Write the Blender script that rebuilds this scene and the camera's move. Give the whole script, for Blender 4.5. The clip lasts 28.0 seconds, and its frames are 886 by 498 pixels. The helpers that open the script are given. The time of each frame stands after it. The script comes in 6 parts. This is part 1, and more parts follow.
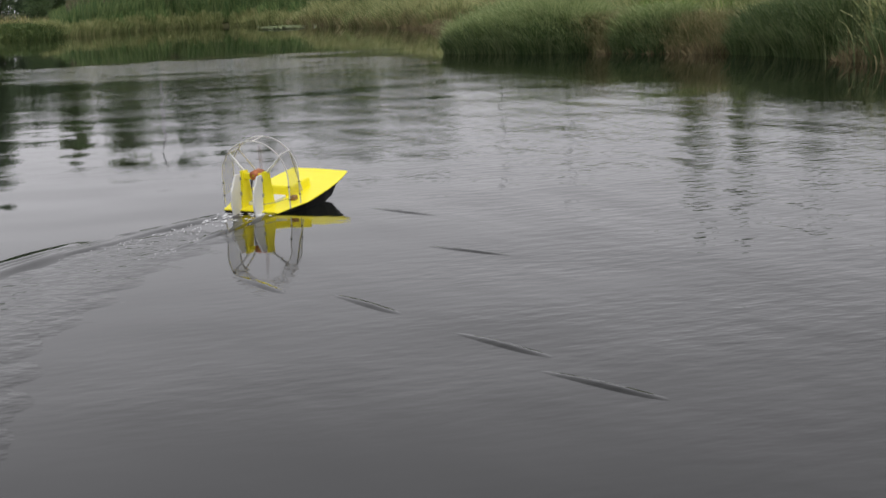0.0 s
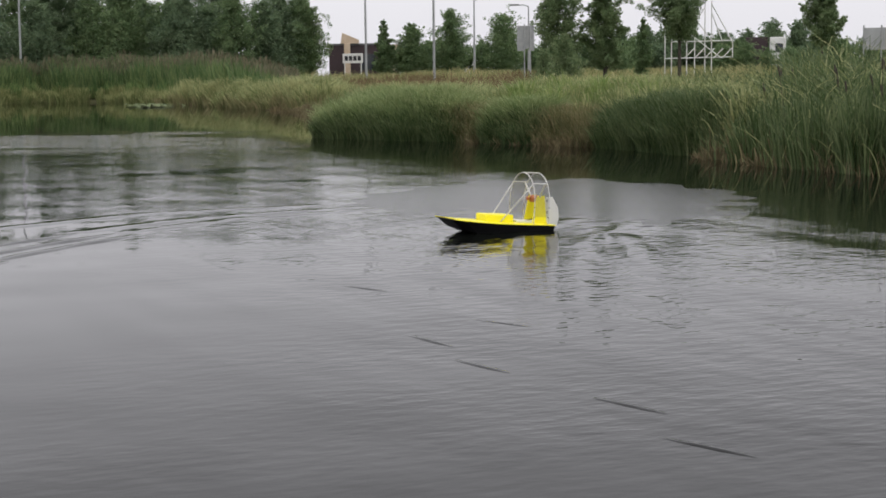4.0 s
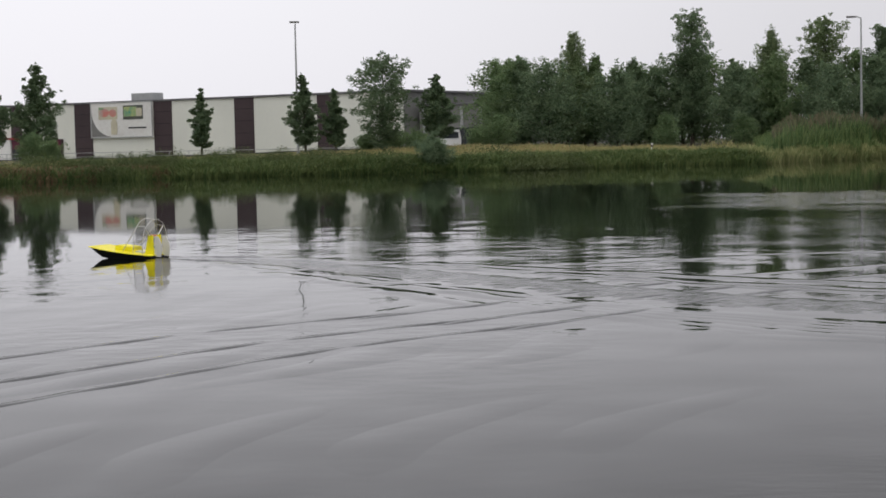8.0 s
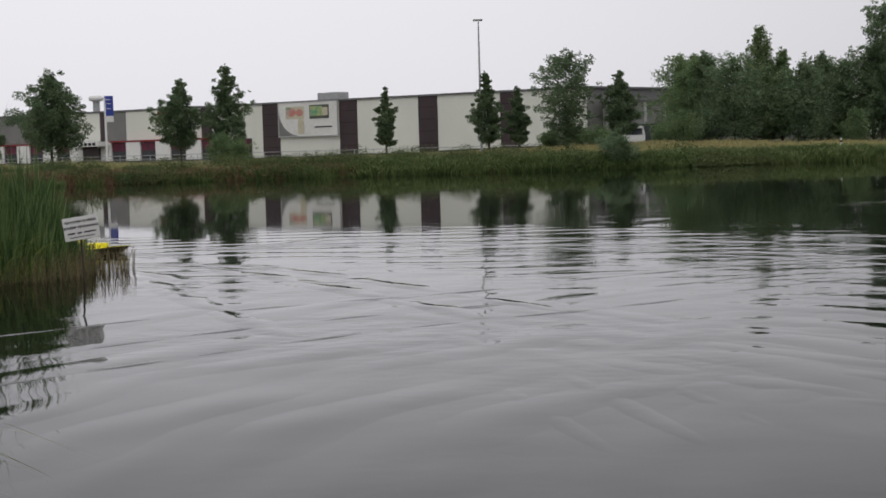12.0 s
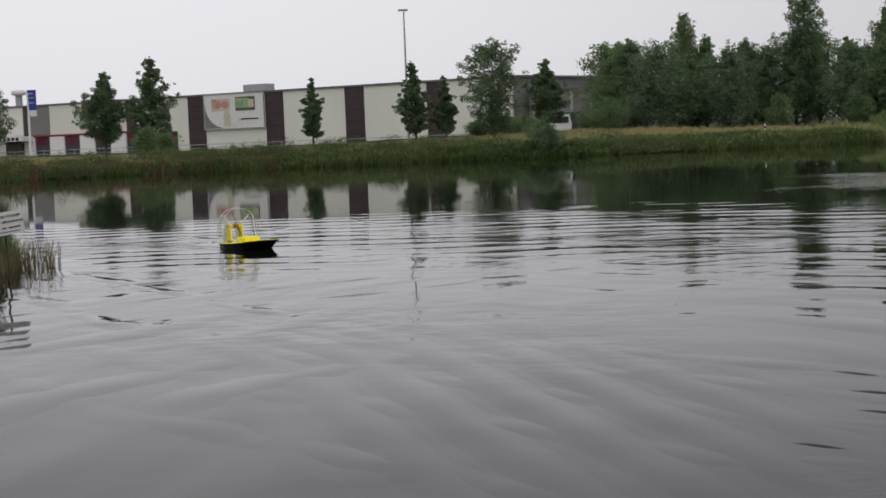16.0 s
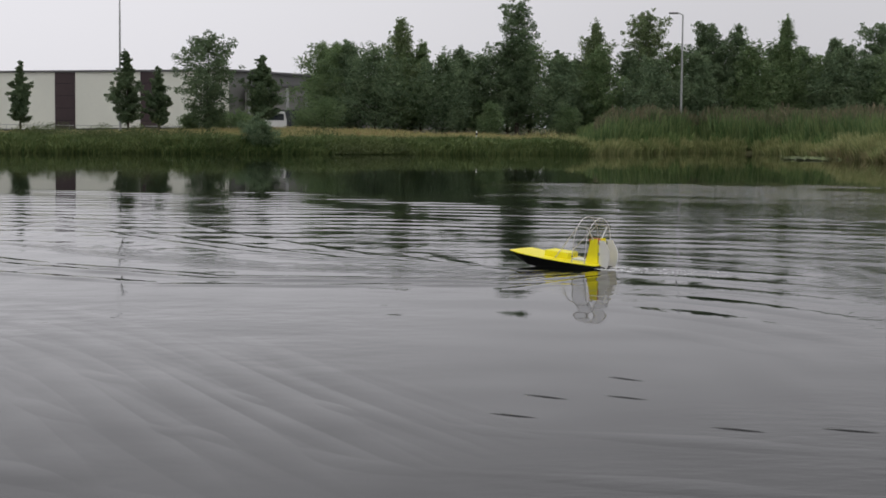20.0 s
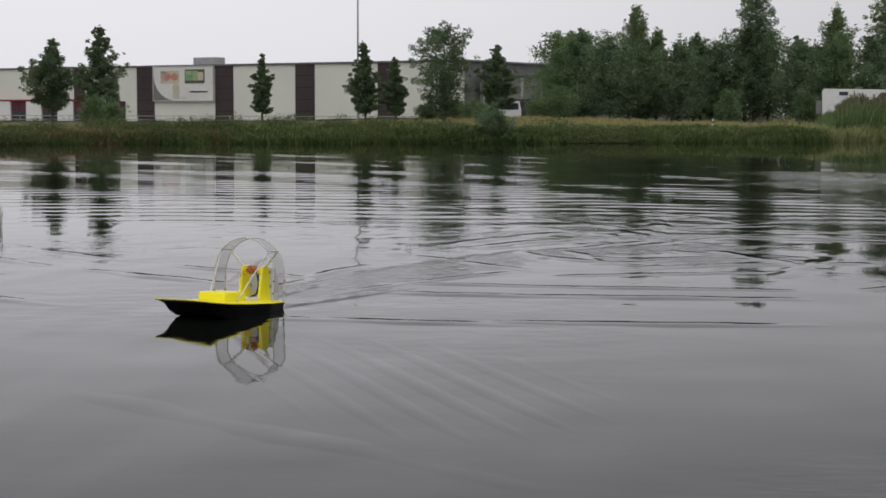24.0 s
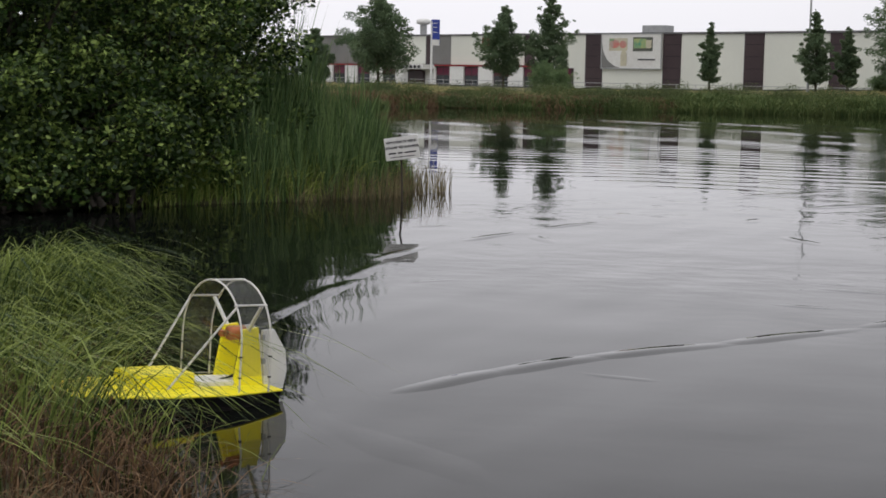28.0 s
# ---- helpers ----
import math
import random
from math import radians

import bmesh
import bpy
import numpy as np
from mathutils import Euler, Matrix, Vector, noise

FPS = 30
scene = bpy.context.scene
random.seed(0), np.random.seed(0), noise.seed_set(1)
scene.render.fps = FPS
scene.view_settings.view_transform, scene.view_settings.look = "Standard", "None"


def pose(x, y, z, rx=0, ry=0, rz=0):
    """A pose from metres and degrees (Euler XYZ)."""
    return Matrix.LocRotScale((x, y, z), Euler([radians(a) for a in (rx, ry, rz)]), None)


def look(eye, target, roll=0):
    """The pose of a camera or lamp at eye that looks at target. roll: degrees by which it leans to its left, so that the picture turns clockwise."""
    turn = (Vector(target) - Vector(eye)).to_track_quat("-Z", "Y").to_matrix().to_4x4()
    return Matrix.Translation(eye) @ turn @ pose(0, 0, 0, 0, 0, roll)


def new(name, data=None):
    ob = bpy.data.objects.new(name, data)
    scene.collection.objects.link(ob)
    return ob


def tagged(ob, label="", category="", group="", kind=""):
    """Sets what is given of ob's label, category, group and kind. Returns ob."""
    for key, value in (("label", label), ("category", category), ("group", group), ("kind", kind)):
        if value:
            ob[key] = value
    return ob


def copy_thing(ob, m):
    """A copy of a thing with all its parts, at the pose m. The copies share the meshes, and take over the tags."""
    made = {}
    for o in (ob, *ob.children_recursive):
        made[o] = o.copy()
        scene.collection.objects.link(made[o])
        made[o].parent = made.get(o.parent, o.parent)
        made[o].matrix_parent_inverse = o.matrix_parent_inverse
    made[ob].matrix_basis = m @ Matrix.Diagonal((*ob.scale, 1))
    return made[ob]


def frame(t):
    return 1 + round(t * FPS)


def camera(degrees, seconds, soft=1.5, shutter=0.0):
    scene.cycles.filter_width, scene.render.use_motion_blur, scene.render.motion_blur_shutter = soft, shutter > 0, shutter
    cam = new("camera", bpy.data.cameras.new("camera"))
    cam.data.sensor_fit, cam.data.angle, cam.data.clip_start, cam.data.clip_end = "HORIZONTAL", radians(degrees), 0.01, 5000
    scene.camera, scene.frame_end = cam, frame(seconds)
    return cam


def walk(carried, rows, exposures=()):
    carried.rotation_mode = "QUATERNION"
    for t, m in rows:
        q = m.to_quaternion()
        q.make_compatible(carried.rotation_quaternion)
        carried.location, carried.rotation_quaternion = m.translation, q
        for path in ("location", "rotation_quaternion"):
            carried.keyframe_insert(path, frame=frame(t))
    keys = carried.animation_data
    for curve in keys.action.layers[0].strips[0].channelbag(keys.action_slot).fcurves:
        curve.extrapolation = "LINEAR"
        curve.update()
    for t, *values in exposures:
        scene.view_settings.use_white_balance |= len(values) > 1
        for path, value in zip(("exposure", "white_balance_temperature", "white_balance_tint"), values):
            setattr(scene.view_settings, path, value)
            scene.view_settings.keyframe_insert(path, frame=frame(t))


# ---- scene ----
# The camera stands on the bank, 1.7 m over the water, and is turned by hand after the boat.
EYE = Vector((0.0, 0.0, 1.7))
cam = camera(29.76, 28.0, soft=1.7)
# seconds, heading clockwise from +y, tilt up, lean to the left
PATH = [
    (0, 17.31, -8.75, -2.84), (0.5, 18.38, -8.00, -2.50), (1, 19.56, -7.22, -1.99), (1.5, 20.62, -6.67, -1.53),
    (2, 21.72, -6.32, -1.02), (2.5, 22.43, -6.21, -0.78), (4.5, 21.62, -5.74, -0.48), (5, 19.98, -5.46, -0.21),
    (5.5, 17.72, -5.20, -0.02), (6, 12.54, -4.87, 0.15), (6.5, 7.07, -4.58, -0.09), (7, 1.85, -4.20, -0.52),
    (7.5, -2.42, -3.84, -0.98), (8, -6.09, -3.60, -1.20), (8.5, -8.59, -3.49, -1.32), (9, -10.48, -3.46, -1.39),
    (9.5, -11.68, -3.43, -1.55), (10, -12.36, -3.43, -1.49), (10.5, -12.53, -3.44, -1.57), (11, -12.50, -3.47, -1.57),
    (11.5, -12.44, -3.50, -1.57), (12, -12.39, -3.54, -1.62), (12.5, -12.28, -3.58, -1.72), (14.5, -11.21, -3.74, -2.25),
    (15, -10.86, -3.76, -2.26), (15.5, -10.53, -3.79, -2.33), (16, -9.95, -3.96, -2.30), (16.5, -9.07, -4.14, -2.22),
    (17, -7.74, -4.33, -2.12), (17.5, -6.17, -4.46, -1.77), (18, -4.20, -4.53, -1.29), (18.5, -2.37, -4.49, -0.73),
    (19, -0.90, -4.37, -0.10), (19.5, -0.15, -4.25, 0.33), (20, -0.00, -4.17, 0.57), (20.5, -0.26, -4.14, 0.58),
    (21, -0.95, -4.14, 0.50), (21.5, -1.86, -4.09, 0.43), (23.5, -5.59, -4.28, 0.20), (24, -8.05, -4.59, 0.13),
    (24.5, -11.73, -4.84, -0.05), (25, -15.45, -5.04, -0.12), (25.5, -18.96, -5.24, -0.03), (26, -22.76, -5.50, 0.02),
    (26.5, -23.77, -5.74, 0.27), (27, -23.58, -5.87, 0.53), (27.5, -23.36, -5.90, 0.81), (28, -23.14, -5.84, 1.15),
]


def aim(heading, tilt, lean):
    a, e = radians(heading), radians(tilt)
    return look(EYE, EYE + Vector((math.sin(a) * math.cos(e), math.cos(a) * math.cos(e), math.sin(e))), lean)


EXPOSURES = [(0.0, 0.28), (2.5, 0.36), (5.0, 0.30), (7.0, 0.20), (8.0, 0.02), (9.0, -0.10), (13.0, -0.14), (17.0, -0.18), (20.0, -0.14), (22.0, -0.16), (25.0, -0.10), (28.0, 0.08)]
walk(cam, [(t, aim(a, e, r)) for t, a, e, r in PATH], EXPOSURES)

# ---- world and sun: an overcast day ----
world = bpy.data.worlds.new("overcast")
scene.world = world
world.use_nodes = True
wn = world.node_tree
sky = wn.nodes.new("ShaderNodeTexSky")
sky.sky_type, sky.sun_disc = "NISHITA", False
sky.sun_elevation, sky.sun_rotation = radians(48), radians(200)
sky.dust_density, sky.air_density = 4.0, 1.0
pale = wn.nodes.new("ShaderNodeHueSaturation")
pale.inputs["Saturation"].default_value = 0.12
cloud = wn.nodes.new("ShaderNodeMix")
cloud.data_type = "RGBA"
cloud.inputs[0].default_value = 0.80
cloud.inputs[7].default_value = (7.3, 7.2, 7.6, 1)
wn.links.new(sky.outputs[0], pale.inputs["Color"])
wn.links.new(pale.outputs[0], cloud.inputs[6])
# the cloud is thinner and brighter towards the north-west
side = wn.nodes.new("ShaderNodeVectorMath")
side.operation = "DOT_PRODUCT"
side.inputs[1].default_value = (math.sin(radians(-40)), math.cos(radians(-40)), 0)
glow = wn.nodes.new("ShaderNodeMapRange")
glow.interpolation_type = "SMOOTHSTEP"
for k, q in enumerate((0.60, 0.97, 0.79, 1.06)):
    glow.inputs[1 + k].default_value = q
thin = wn.nodes.new("ShaderNodeVectorMath")
thin.operation = "SCALE"
wn.links.new(wn.nodes.new("ShaderNodeTexCoord").outputs["Generated"], side.inputs[0])
wn.links.new(side.outputs["Value"], glow.inputs[0])
wn.links.new(cloud.outputs[2], thin.inputs[0])
wn.links.new(glow.outputs[0], thin.inputs["Scale"])
wn.links.new(thin.outputs[0], wn.nodes["Background"].inputs[0])
wn.nodes["Background"].inputs[1].default_value = 0.135
sun = new("sun", bpy.data.lights.new("sun", "SUN"))
sun.data.energy, sun.data.angle, sun.data.color = 0.7, radians(25), (1.0, 0.97, 0.93)
sun.matrix_world = look((0, 0, 40), (-8, 22, -5))


# ---- materials ----
def material(name, color, color2=None, rough=0.8, metal=0.0, scale=3.0, fine=40.0, bump=0.02, island=0.0, spec=0.3, amount=0.5, through_light=0.0):
    """A procedural material: two colours mixed by coarse and fine noise, varied from piece to piece, with relief."""
    m = bpy.data.materials.new(name)
    m.use_nodes = True
    n, l = m.node_tree.nodes, m.node_tree.links
    b = n["Principled BSDF"]
    b.inputs["Roughness"].default_value, b.inputs["Metallic"].default_value = rough, metal
    b.inputs["Specular IOR Level"].default_value = spec
    co = n.new("ShaderNodeTexCoord")
    geo = n.new("ShaderNodeNewGeometry")
    big, small = n.new("ShaderNodeTexNoise"), n.new("ShaderNodeTexNoise")
    big.inputs["Scale"].default_value, small.inputs["Scale"].default_value = scale, fine
    big.inputs["Detail"].default_value = 4
    l.new(co.outputs["Object"], big.inputs["Vector"])
    l.new(co.outputs["Object"], small.inputs["Vector"])
    add = n.new("ShaderNodeMath")
    add.operation = "MULTIPLY_ADD"
    add.inputs[1].default_value, add.inputs[2].default_value = 0.35, -0.17
    l.new(small.outputs[0], add.inputs[0])
    tot = n.new("ShaderNodeMath")
    tot.operation = "ADD"
    l.new(add.outputs[0], tot.inputs[0])
    l.new(big.outputs[0], tot.inputs[1])
    fac = tot.outputs[0]
    if island:
        isl = n.new("ShaderNodeMath")
        isl.operation = "MULTIPLY_ADD"
        isl.inputs[1].default_value, isl.inputs[2].default_value = island, -island / 2
        l.new(geo.outputs["Random Per Island"], isl.inputs[0])
        t2 = n.new("ShaderNodeMath")
        t2.operation = "ADD"
        l.new(isl.outputs[0], t2.inputs[0])
        l.new(fac, t2.inputs[1])
        fac = t2.outputs[0]
    ramp = n.new("ShaderNodeMapRange")
    ramp.inputs[1].default_value, ramp.inputs[2].default_value = 0.5 - amount / 2, 0.5 + amount / 2
    l.new(fac, ramp.inputs[0])
    mix = n.new("ShaderNodeMix")
    mix.data_type = "RGBA"
    c2 = color2 or tuple(v * 0.75 for v in color)
    mix.inputs[6].default_value, mix.inputs[7].default_value = (*color, 1), (*c2, 1)
    l.new(ramp.outputs[0], mix.inputs[0])
    l.new(mix.outputs[2], b.inputs["Base Color"])
    if bump:
        bp = n.new("ShaderNodeBump")
        bp.inputs["Distance"].default_value = bump
        bp.inputs["Strength"].default_value = 0.6
        l.new(small.outputs[0], bp.inputs["Height"])
        l.new(bp.outputs[0], b.inputs["Normal"])
    if through_light:
        tr = n.new("ShaderNodeBsdfTranslucent")
        l.new(mix.outputs[2], tr.inputs[0])
        ms = n.new("ShaderNodeMixShader")
        ms.inputs[0].default_value = through_light
        l.new(b.outputs[0], ms.inputs[1])
        l.new(tr.outputs[0], ms.inputs[2])
        l.new(ms.outputs[0], n["Material Output"].inputs["Surface"])
    return m


def water_material():
    """Dark pond water: a mirror with a faint peaty colour, ruffled by ripples of three sizes that come and go in patches."""
    m = bpy.data.materials.new("pond_water")
    m.use_nodes = True
    n, l = m.node_tree.nodes, m.node_tree.links
    b = n["Principled BSDF"]
    b.inputs["Base Color"].default_value = (0.005, 0.006, 0.005, 1)
    b.inputs["Roughness"].default_value = 0.03
    b.inputs["IOR"].default_value = 1.17
    co = n.new("ShaderNodeNewGeometry")

    def noise_at(sx, sy, turn, detail, w=0.0):
        mp = n.new("ShaderNodeMapping")
        mp.inputs["Scale"].default_value = (sx, sy, 1)
        mp.inputs["Rotation"].default_value = (0, 0, radians(turn))
        mp.inputs["Location"].default_value = (w, w, 0)
        tx = n.new("ShaderNodeTexNoise")
        tx.inputs["Scale"].default_value, tx.inputs["Detail"].default_value = 1.0, detail
        l.new(co.outputs["Position"], mp.inputs["Vector"])
        l.new(mp.outputs[0], tx.inputs["Vector"])
        return tx.outputs[0]

    def bump(height, distance, strength, normal=None):
        bp = n.new("ShaderNodeBump")
        bp.inputs["Distance"].default_value = distance
        if isinstance(strength, float):
            bp.inputs["Strength"].default_value = strength
        else:
            l.new(strength, bp.inputs["Strength"])
        l.new(height, bp.inputs["Height"])
        if normal:
            l.new(normal, bp.inputs["Normal"])
        return bp.outputs[0]

    def smooth(value, a, c, lo, hi):
        mr = n.new("ShaderNodeMapRange")
        mr.interpolation_type = "SMOOTHSTEP"
        for k, q in enumerate((a, c, lo, hi)):
            mr.inputs[1 + k].default_value = q
        l.new(value, mr.inputs[0])
        return mr.outputs[0]

    def calc(op, x, y):
        mt = n.new("ShaderNodeMath")
        mt.operation = op
        l.new(x, mt.inputs[0])
        if isinstance(y, float):
            mt.inputs[1].default_value = y
        else:
            l.new(y, mt.inputs[1])
        return mt.outputs[0]

    # the boat has ruffled the near half; a gust ruffles a patch in the back; the rest lies calm
    sep = n.new("ShaderNodeSeparateXYZ")
    l.new(co.outputs["Position"], sep.inputs[0])
    near = smooth(calc("ADD", sep.outputs[1], calc("MULTIPLY", noise_at(0.11, 0.11, 0, 1, 2.0), 16.0)), 27.0, 53.0, 1.0, 0.06)
    near = calc("MULTIPLY", near, calc("MULTIPLY", smooth(sep.outputs[0], -10.5, -6.0, 0.12, 1.0), smooth(sep.outputs[0], 8.0, 14.0, 1.0, 0.14)))
    wob = calc("MULTIPLY", noise_at(0.16, 0.20, 0, 2, 4.0), 9.0)
    back = smooth(calc("ADD", sep.outputs[1], wob), 54.5, 59.5, 1.0, 0.0)
    front = smooth(calc("ADD", sep.outputs[1], wob), 40.0, 53.0, 0.22, 1.0)
    left = smooth(calc("ADD", sep.outputs[0], wob), 5.0, 9.5, 0.0, 1.0)
    right = smooth(calc("ADD", sep.outputs[0], wob), 14.5, 19.0, 1.0, 0.0)
    gust = calc("MULTIPLY", calc("MULTIPLY", back, front), calc("MULTIPLY", left, right))
    gust = calc("MULTIPLY", gust, smooth(noise_at(0.22, 0.40, 10, 2, 9.0), 0.28, 0.50, 0.25, 1.0))
    patch = calc("MULTIPLY", near, smooth(noise_at(0.16, 0.10, 12, 2, 7.0), 0.40, 0.64, 0.15, 1.0))
    patch = calc("MULTIPLY", patch, smooth(calc("ADD", sep.outputs[0], calc("MULTIPLY", noise_at(0.3, 0.2, 0, 1, 21.0), 4.0)), 0.5, 5.5, 1.0, 0.04))
    patch = calc("MULTIPLY", patch, smooth(sep.outputs[1], 9.0, 18.0, 0.12, 1.0))
    nm = bump(noise_at(0.50, 0.55, 18, 1), 0.018, near)
    nm = bump(noise_at(1.15, 0.24, 0, 1, 17.0), 0.018, near, nm)
    nm = bump(noise_at(1.9, 2.3, -24, 1, 3.0), 0.0105, patch, nm)
    nm = bump(noise_at(6.0, 8.0, 8, 2, 5.0), 0.0032, patch, nm)
    nm = bump(noise_at(4.6, 8.0, -5, 2, 11.0), 0.0260, gust, nm)
    nm = bump(noise_at(1.3, 0.42, -3, 2, 15.0), 0.0700, gust, nm)
    nm = bump(noise_at(0.8, 3.0, 3, 1, 13.0), 0.0013, calc("MULTIPLY", smooth(sep.outputs[1], 20.0, 34.0, 0.7, 0.14), calc("MULTIPLY", smooth(sep.outputs[0], 0.0, 4.0, 1.0, 0.25), smooth(sep.outputs[1], 14.0, 28.0, 0.02, 1.0))), nm)
    l.new(nm, b.inputs["Normal"])
    return m


WATER = water_material()
RUFFLED = material("ruffled_water", (0.005, 0.006, 0.005), (0.006, 0.007, 0.006), 0.13, scale=1, fine=7, bump=0.012)
SWIRL_WATER = material("swirling_water", (0.005, 0.006, 0.005), (0.006, 0.007, 0.006), 0.17, scale=1, fine=7, bump=0.008)
for mat in (RUFFLED, SWIRL_WATER):
    mat.node_tree.nodes["Principled BSDF"].inputs["IOR"].default_value = 1.17
    mat.node_tree.nodes["Principled BSDF"].inputs["Specular IOR Level"].default_value = 0.5
EARTH = material("bank_soil_and_turf", (0.070, 0.080, 0.034), (0.125, 0.112, 0.055), 0.95, scale=0.25, fine=9, bump=0.05)
ASPHALT = material("asphalt", (0.06, 0.06, 0.06), (0.045, 0.045, 0.047), 0.9, scale=1, fine=60)
REED = material("reed_leaves", (0.202, 0.253, 0.099), (0.474, 0.474, 0.234), 0.6, scale=0.45, fine=2, bump=0, island=0.75, amount=0.42, through_light=0.4)
REED_DEEP = material("deep_green_reed_leaves", (0.069, 0.114, 0.040), (0.188, 0.234, 0.106), 0.55, scale=0.6, fine=3, bump=0, island=0.9, amount=0.45, through_light=0.4)
REED_BRIGHT = material("bright_reed_leaves", (0.169, 0.240, 0.091), (0.358, 0.410, 0.189), 0.6, scale=0.4, fine=3, bump=0, island=0.85, through_light=0.4)
REED_FRONT = material("front_reed_leaves", (0.099, 0.176, 0.056), (0.233, 0.309, 0.117), 0.6, scale=0.4, fine=3, bump=0, island=0.85, through_light=0.35)
REED_OLIVE = material("olive_reed_leaves", (0.186, 0.229, 0.086), (0.358, 0.365, 0.165), 0.65, scale=0.4, fine=3, bump=0, island=0.8, through_light=0.3)
SHORE_BUSH = material("shore_bush_leaves", (0.045, 0.077, 0.025), (0.124, 0.149, 0.053), 0.65, scale=0.22, fine=1.5, bump=0, island=0.35, amount=0.5, through_light=0.3)
IRIS = material("iris_leaves", (0.16, 0.25, 0.065), (0.36, 0.42, 0.16), 0.5, scale=0.6, fine=3, bump=0, island=0.8, through_light=0.4)
PLUME = material("reed_plumes", (0.186, 0.162, 0.102), (0.108, 0.120, 0.066), 0.8, scale=0.4, fine=4, bump=0, island=0.8, through_light=0.2)
SEDGE_BROWN = material("browning_sedge", (0.162, 0.180, 0.072), (0.336, 0.294, 0.156), 0.65, scale=0.5, fine=3, bump=0, island=0.8, amount=0.5, through_light=0.3)
REED_SPIT = material("spit_cattail_leaves", (0.045, 0.095, 0.030), (0.165, 0.240, 0.088), 0.5, scale=0.7, fine=3, bump=0, island=0.9, through_light=0.25)
SPIT_HERB = material("yellow_green_herbs", (0.100, 0.165, 0.030), (0.340, 0.400, 0.105), 0.55, scale=0.8, fine=4, bump=0, island=0.9, through_light=0.3)
REED_FAR = material("far_reed_leaves", (0.073, 0.137, 0.046), (0.186, 0.244, 0.094), 0.6, scale=0.25, fine=2, bump=0, island=0.9, through_light=0.3)
REED_DRY = material("dry_reed_stalks", (0.24, 0.19, 0.10), (0.13, 0.115, 0.06), 0.75, scale=0.4, fine=5, bump=0, island=0.7, through_light=0.15)
SEDGE = material("shore_sedge", (0.067, 0.115, 0.036), (0.163, 0.206, 0.072), 0.65, scale=0.2, fine=2, bump=0, island=0.7, through_light=0.25)
MEADOW = material("meadow_grass", (0.187, 0.226, 0.084), (0.440, 0.391, 0.193), 0.7, scale=0.07, fine=1.2, bump=0, island=0.6, amount=0.45, through_light=0.25)
STRAW_TOP = material("straw_meadow_grass", (0.42, 0.33, 0.17), (0.30, 0.30, 0.12), 0.75, scale=0.12, fine=1.5, bump=0, island=0.6, amount=0.5, through_light=0.25)
RUSTY = material("brown_herbs", (0.135, 0.080, 0.046), (0.210, 0.155, 0.080), 0.75, scale=0.3, fine=3, bump=0, island=0.7, through_light=0.2)
TUFT = material("long_bank_grass", (0.020, 0.050, 0.008), (0.300, 0.370, 0.095), 0.5, scale=1.6, fine=8, bump=0, island=1.0, amount=0.62, through_light=0.3)
STRAW = material("withered_grass", (0.22, 0.135, 0.070), (0.060, 0.036, 0.022), 0.75, scale=1.5, fine=8, bump=0, island=0.9, through_light=0.2)
LEAF_DARK = material("dark_leaves", (0.125, 0.191, 0.109), (0.211, 0.281, 0.155), 0.7, scale=0.5, fine=4, bump=0, island=0.45, through_light=0.5)
LEAF_STREET = material("street_tree_leaves", (0.106, 0.162, 0.090), (0.181, 0.244, 0.132), 0.7, scale=0.5, fine=4, bump=0, island=0.5, through_light=0.5)
# near-black copy of the alder green: the shade inside the bushes, put into leaf colour
ALDER_GAP_SHADE = material("alder_gap_shade", (0.011, 0.028, 0.006), (0.038, 0.070, 0.014), 0.5, scale=0.6, fine=3, bump=0, island=0.8, through_light=0.15)
ALDER = material("alder_leaves", (0.040, 0.090, 0.016), (0.290, 0.390, 0.100), 0.45, scale=0.55, fine=3, bump=0, island=0.7, amount=0.40, through_light=0.3)
ALDER_LIGHT = material("fresh_alder_leaves", (0.065, 0.130, 0.026), (0.350, 0.450, 0.120), 0.45, scale=0.55, fine=3, bump=0, island=0.7, amount=0.42, through_light=0.3)
# alder green darkened to stand for the deep shade at the inlet's left side
ALDER_SHADE = material("shaded_alder_leaves", (0.018, 0.037, 0.011), (0.051, 0.075, 0.027), 0.45, scale=0.35, fine=3, bump=0, island=0.9, amount=0.45, through_light=0.25)
LEAF_MID = material("green_leaves", (0.131, 0.208, 0.095), (0.219, 0.295, 0.140), 0.7, scale=0.5, fine=4, bump=0, island=0.45, through_light=0.5)
LEAF_POPLAR = material("poplar_leaves", (0.150, 0.225, 0.105), (0.260, 0.330, 0.165), 0.65, scale=0.5, fine=4, bump=0, island=0.5, through_light=0.5)
LEAF_BIRCH = material("birch_leaves", (0.148, 0.215, 0.100), (0.249, 0.307, 0.157), 0.65, scale=0.6, fine=4, bump=0, island=0.7, through_light=0.5)
BARK = material("bark", (0.085, 0.070, 0.055), (0.045, 0.04, 0.032), 0.9, scale=2, fine=25, bump=0.01)
BIRCH_BARK = material("birch_bark", (0.45, 0.43, 0.39), (0.10, 0.09, 0.08), 0.8, scale=3, fine=18, bump=0.005)
YELLOW = material("yellow_boat_paint", (0.97, 0.88, 0.025), (0.93, 0.82, 0.018), 0.42, scale=3, fine=30, bump=0.0008, spec=0.45)
BLACK = material("black_hull_paint", (0.006, 0.006, 0.007), (0.012, 0.012, 0.013), 0.4, scale=4, fine=30, bump=0.001, spec=0.25)
WHITE = material("white_paint", (0.78, 0.78, 0.76), (0.70, 0.70, 0.68), 0.45, scale=3, fine=20, bump=0.001)
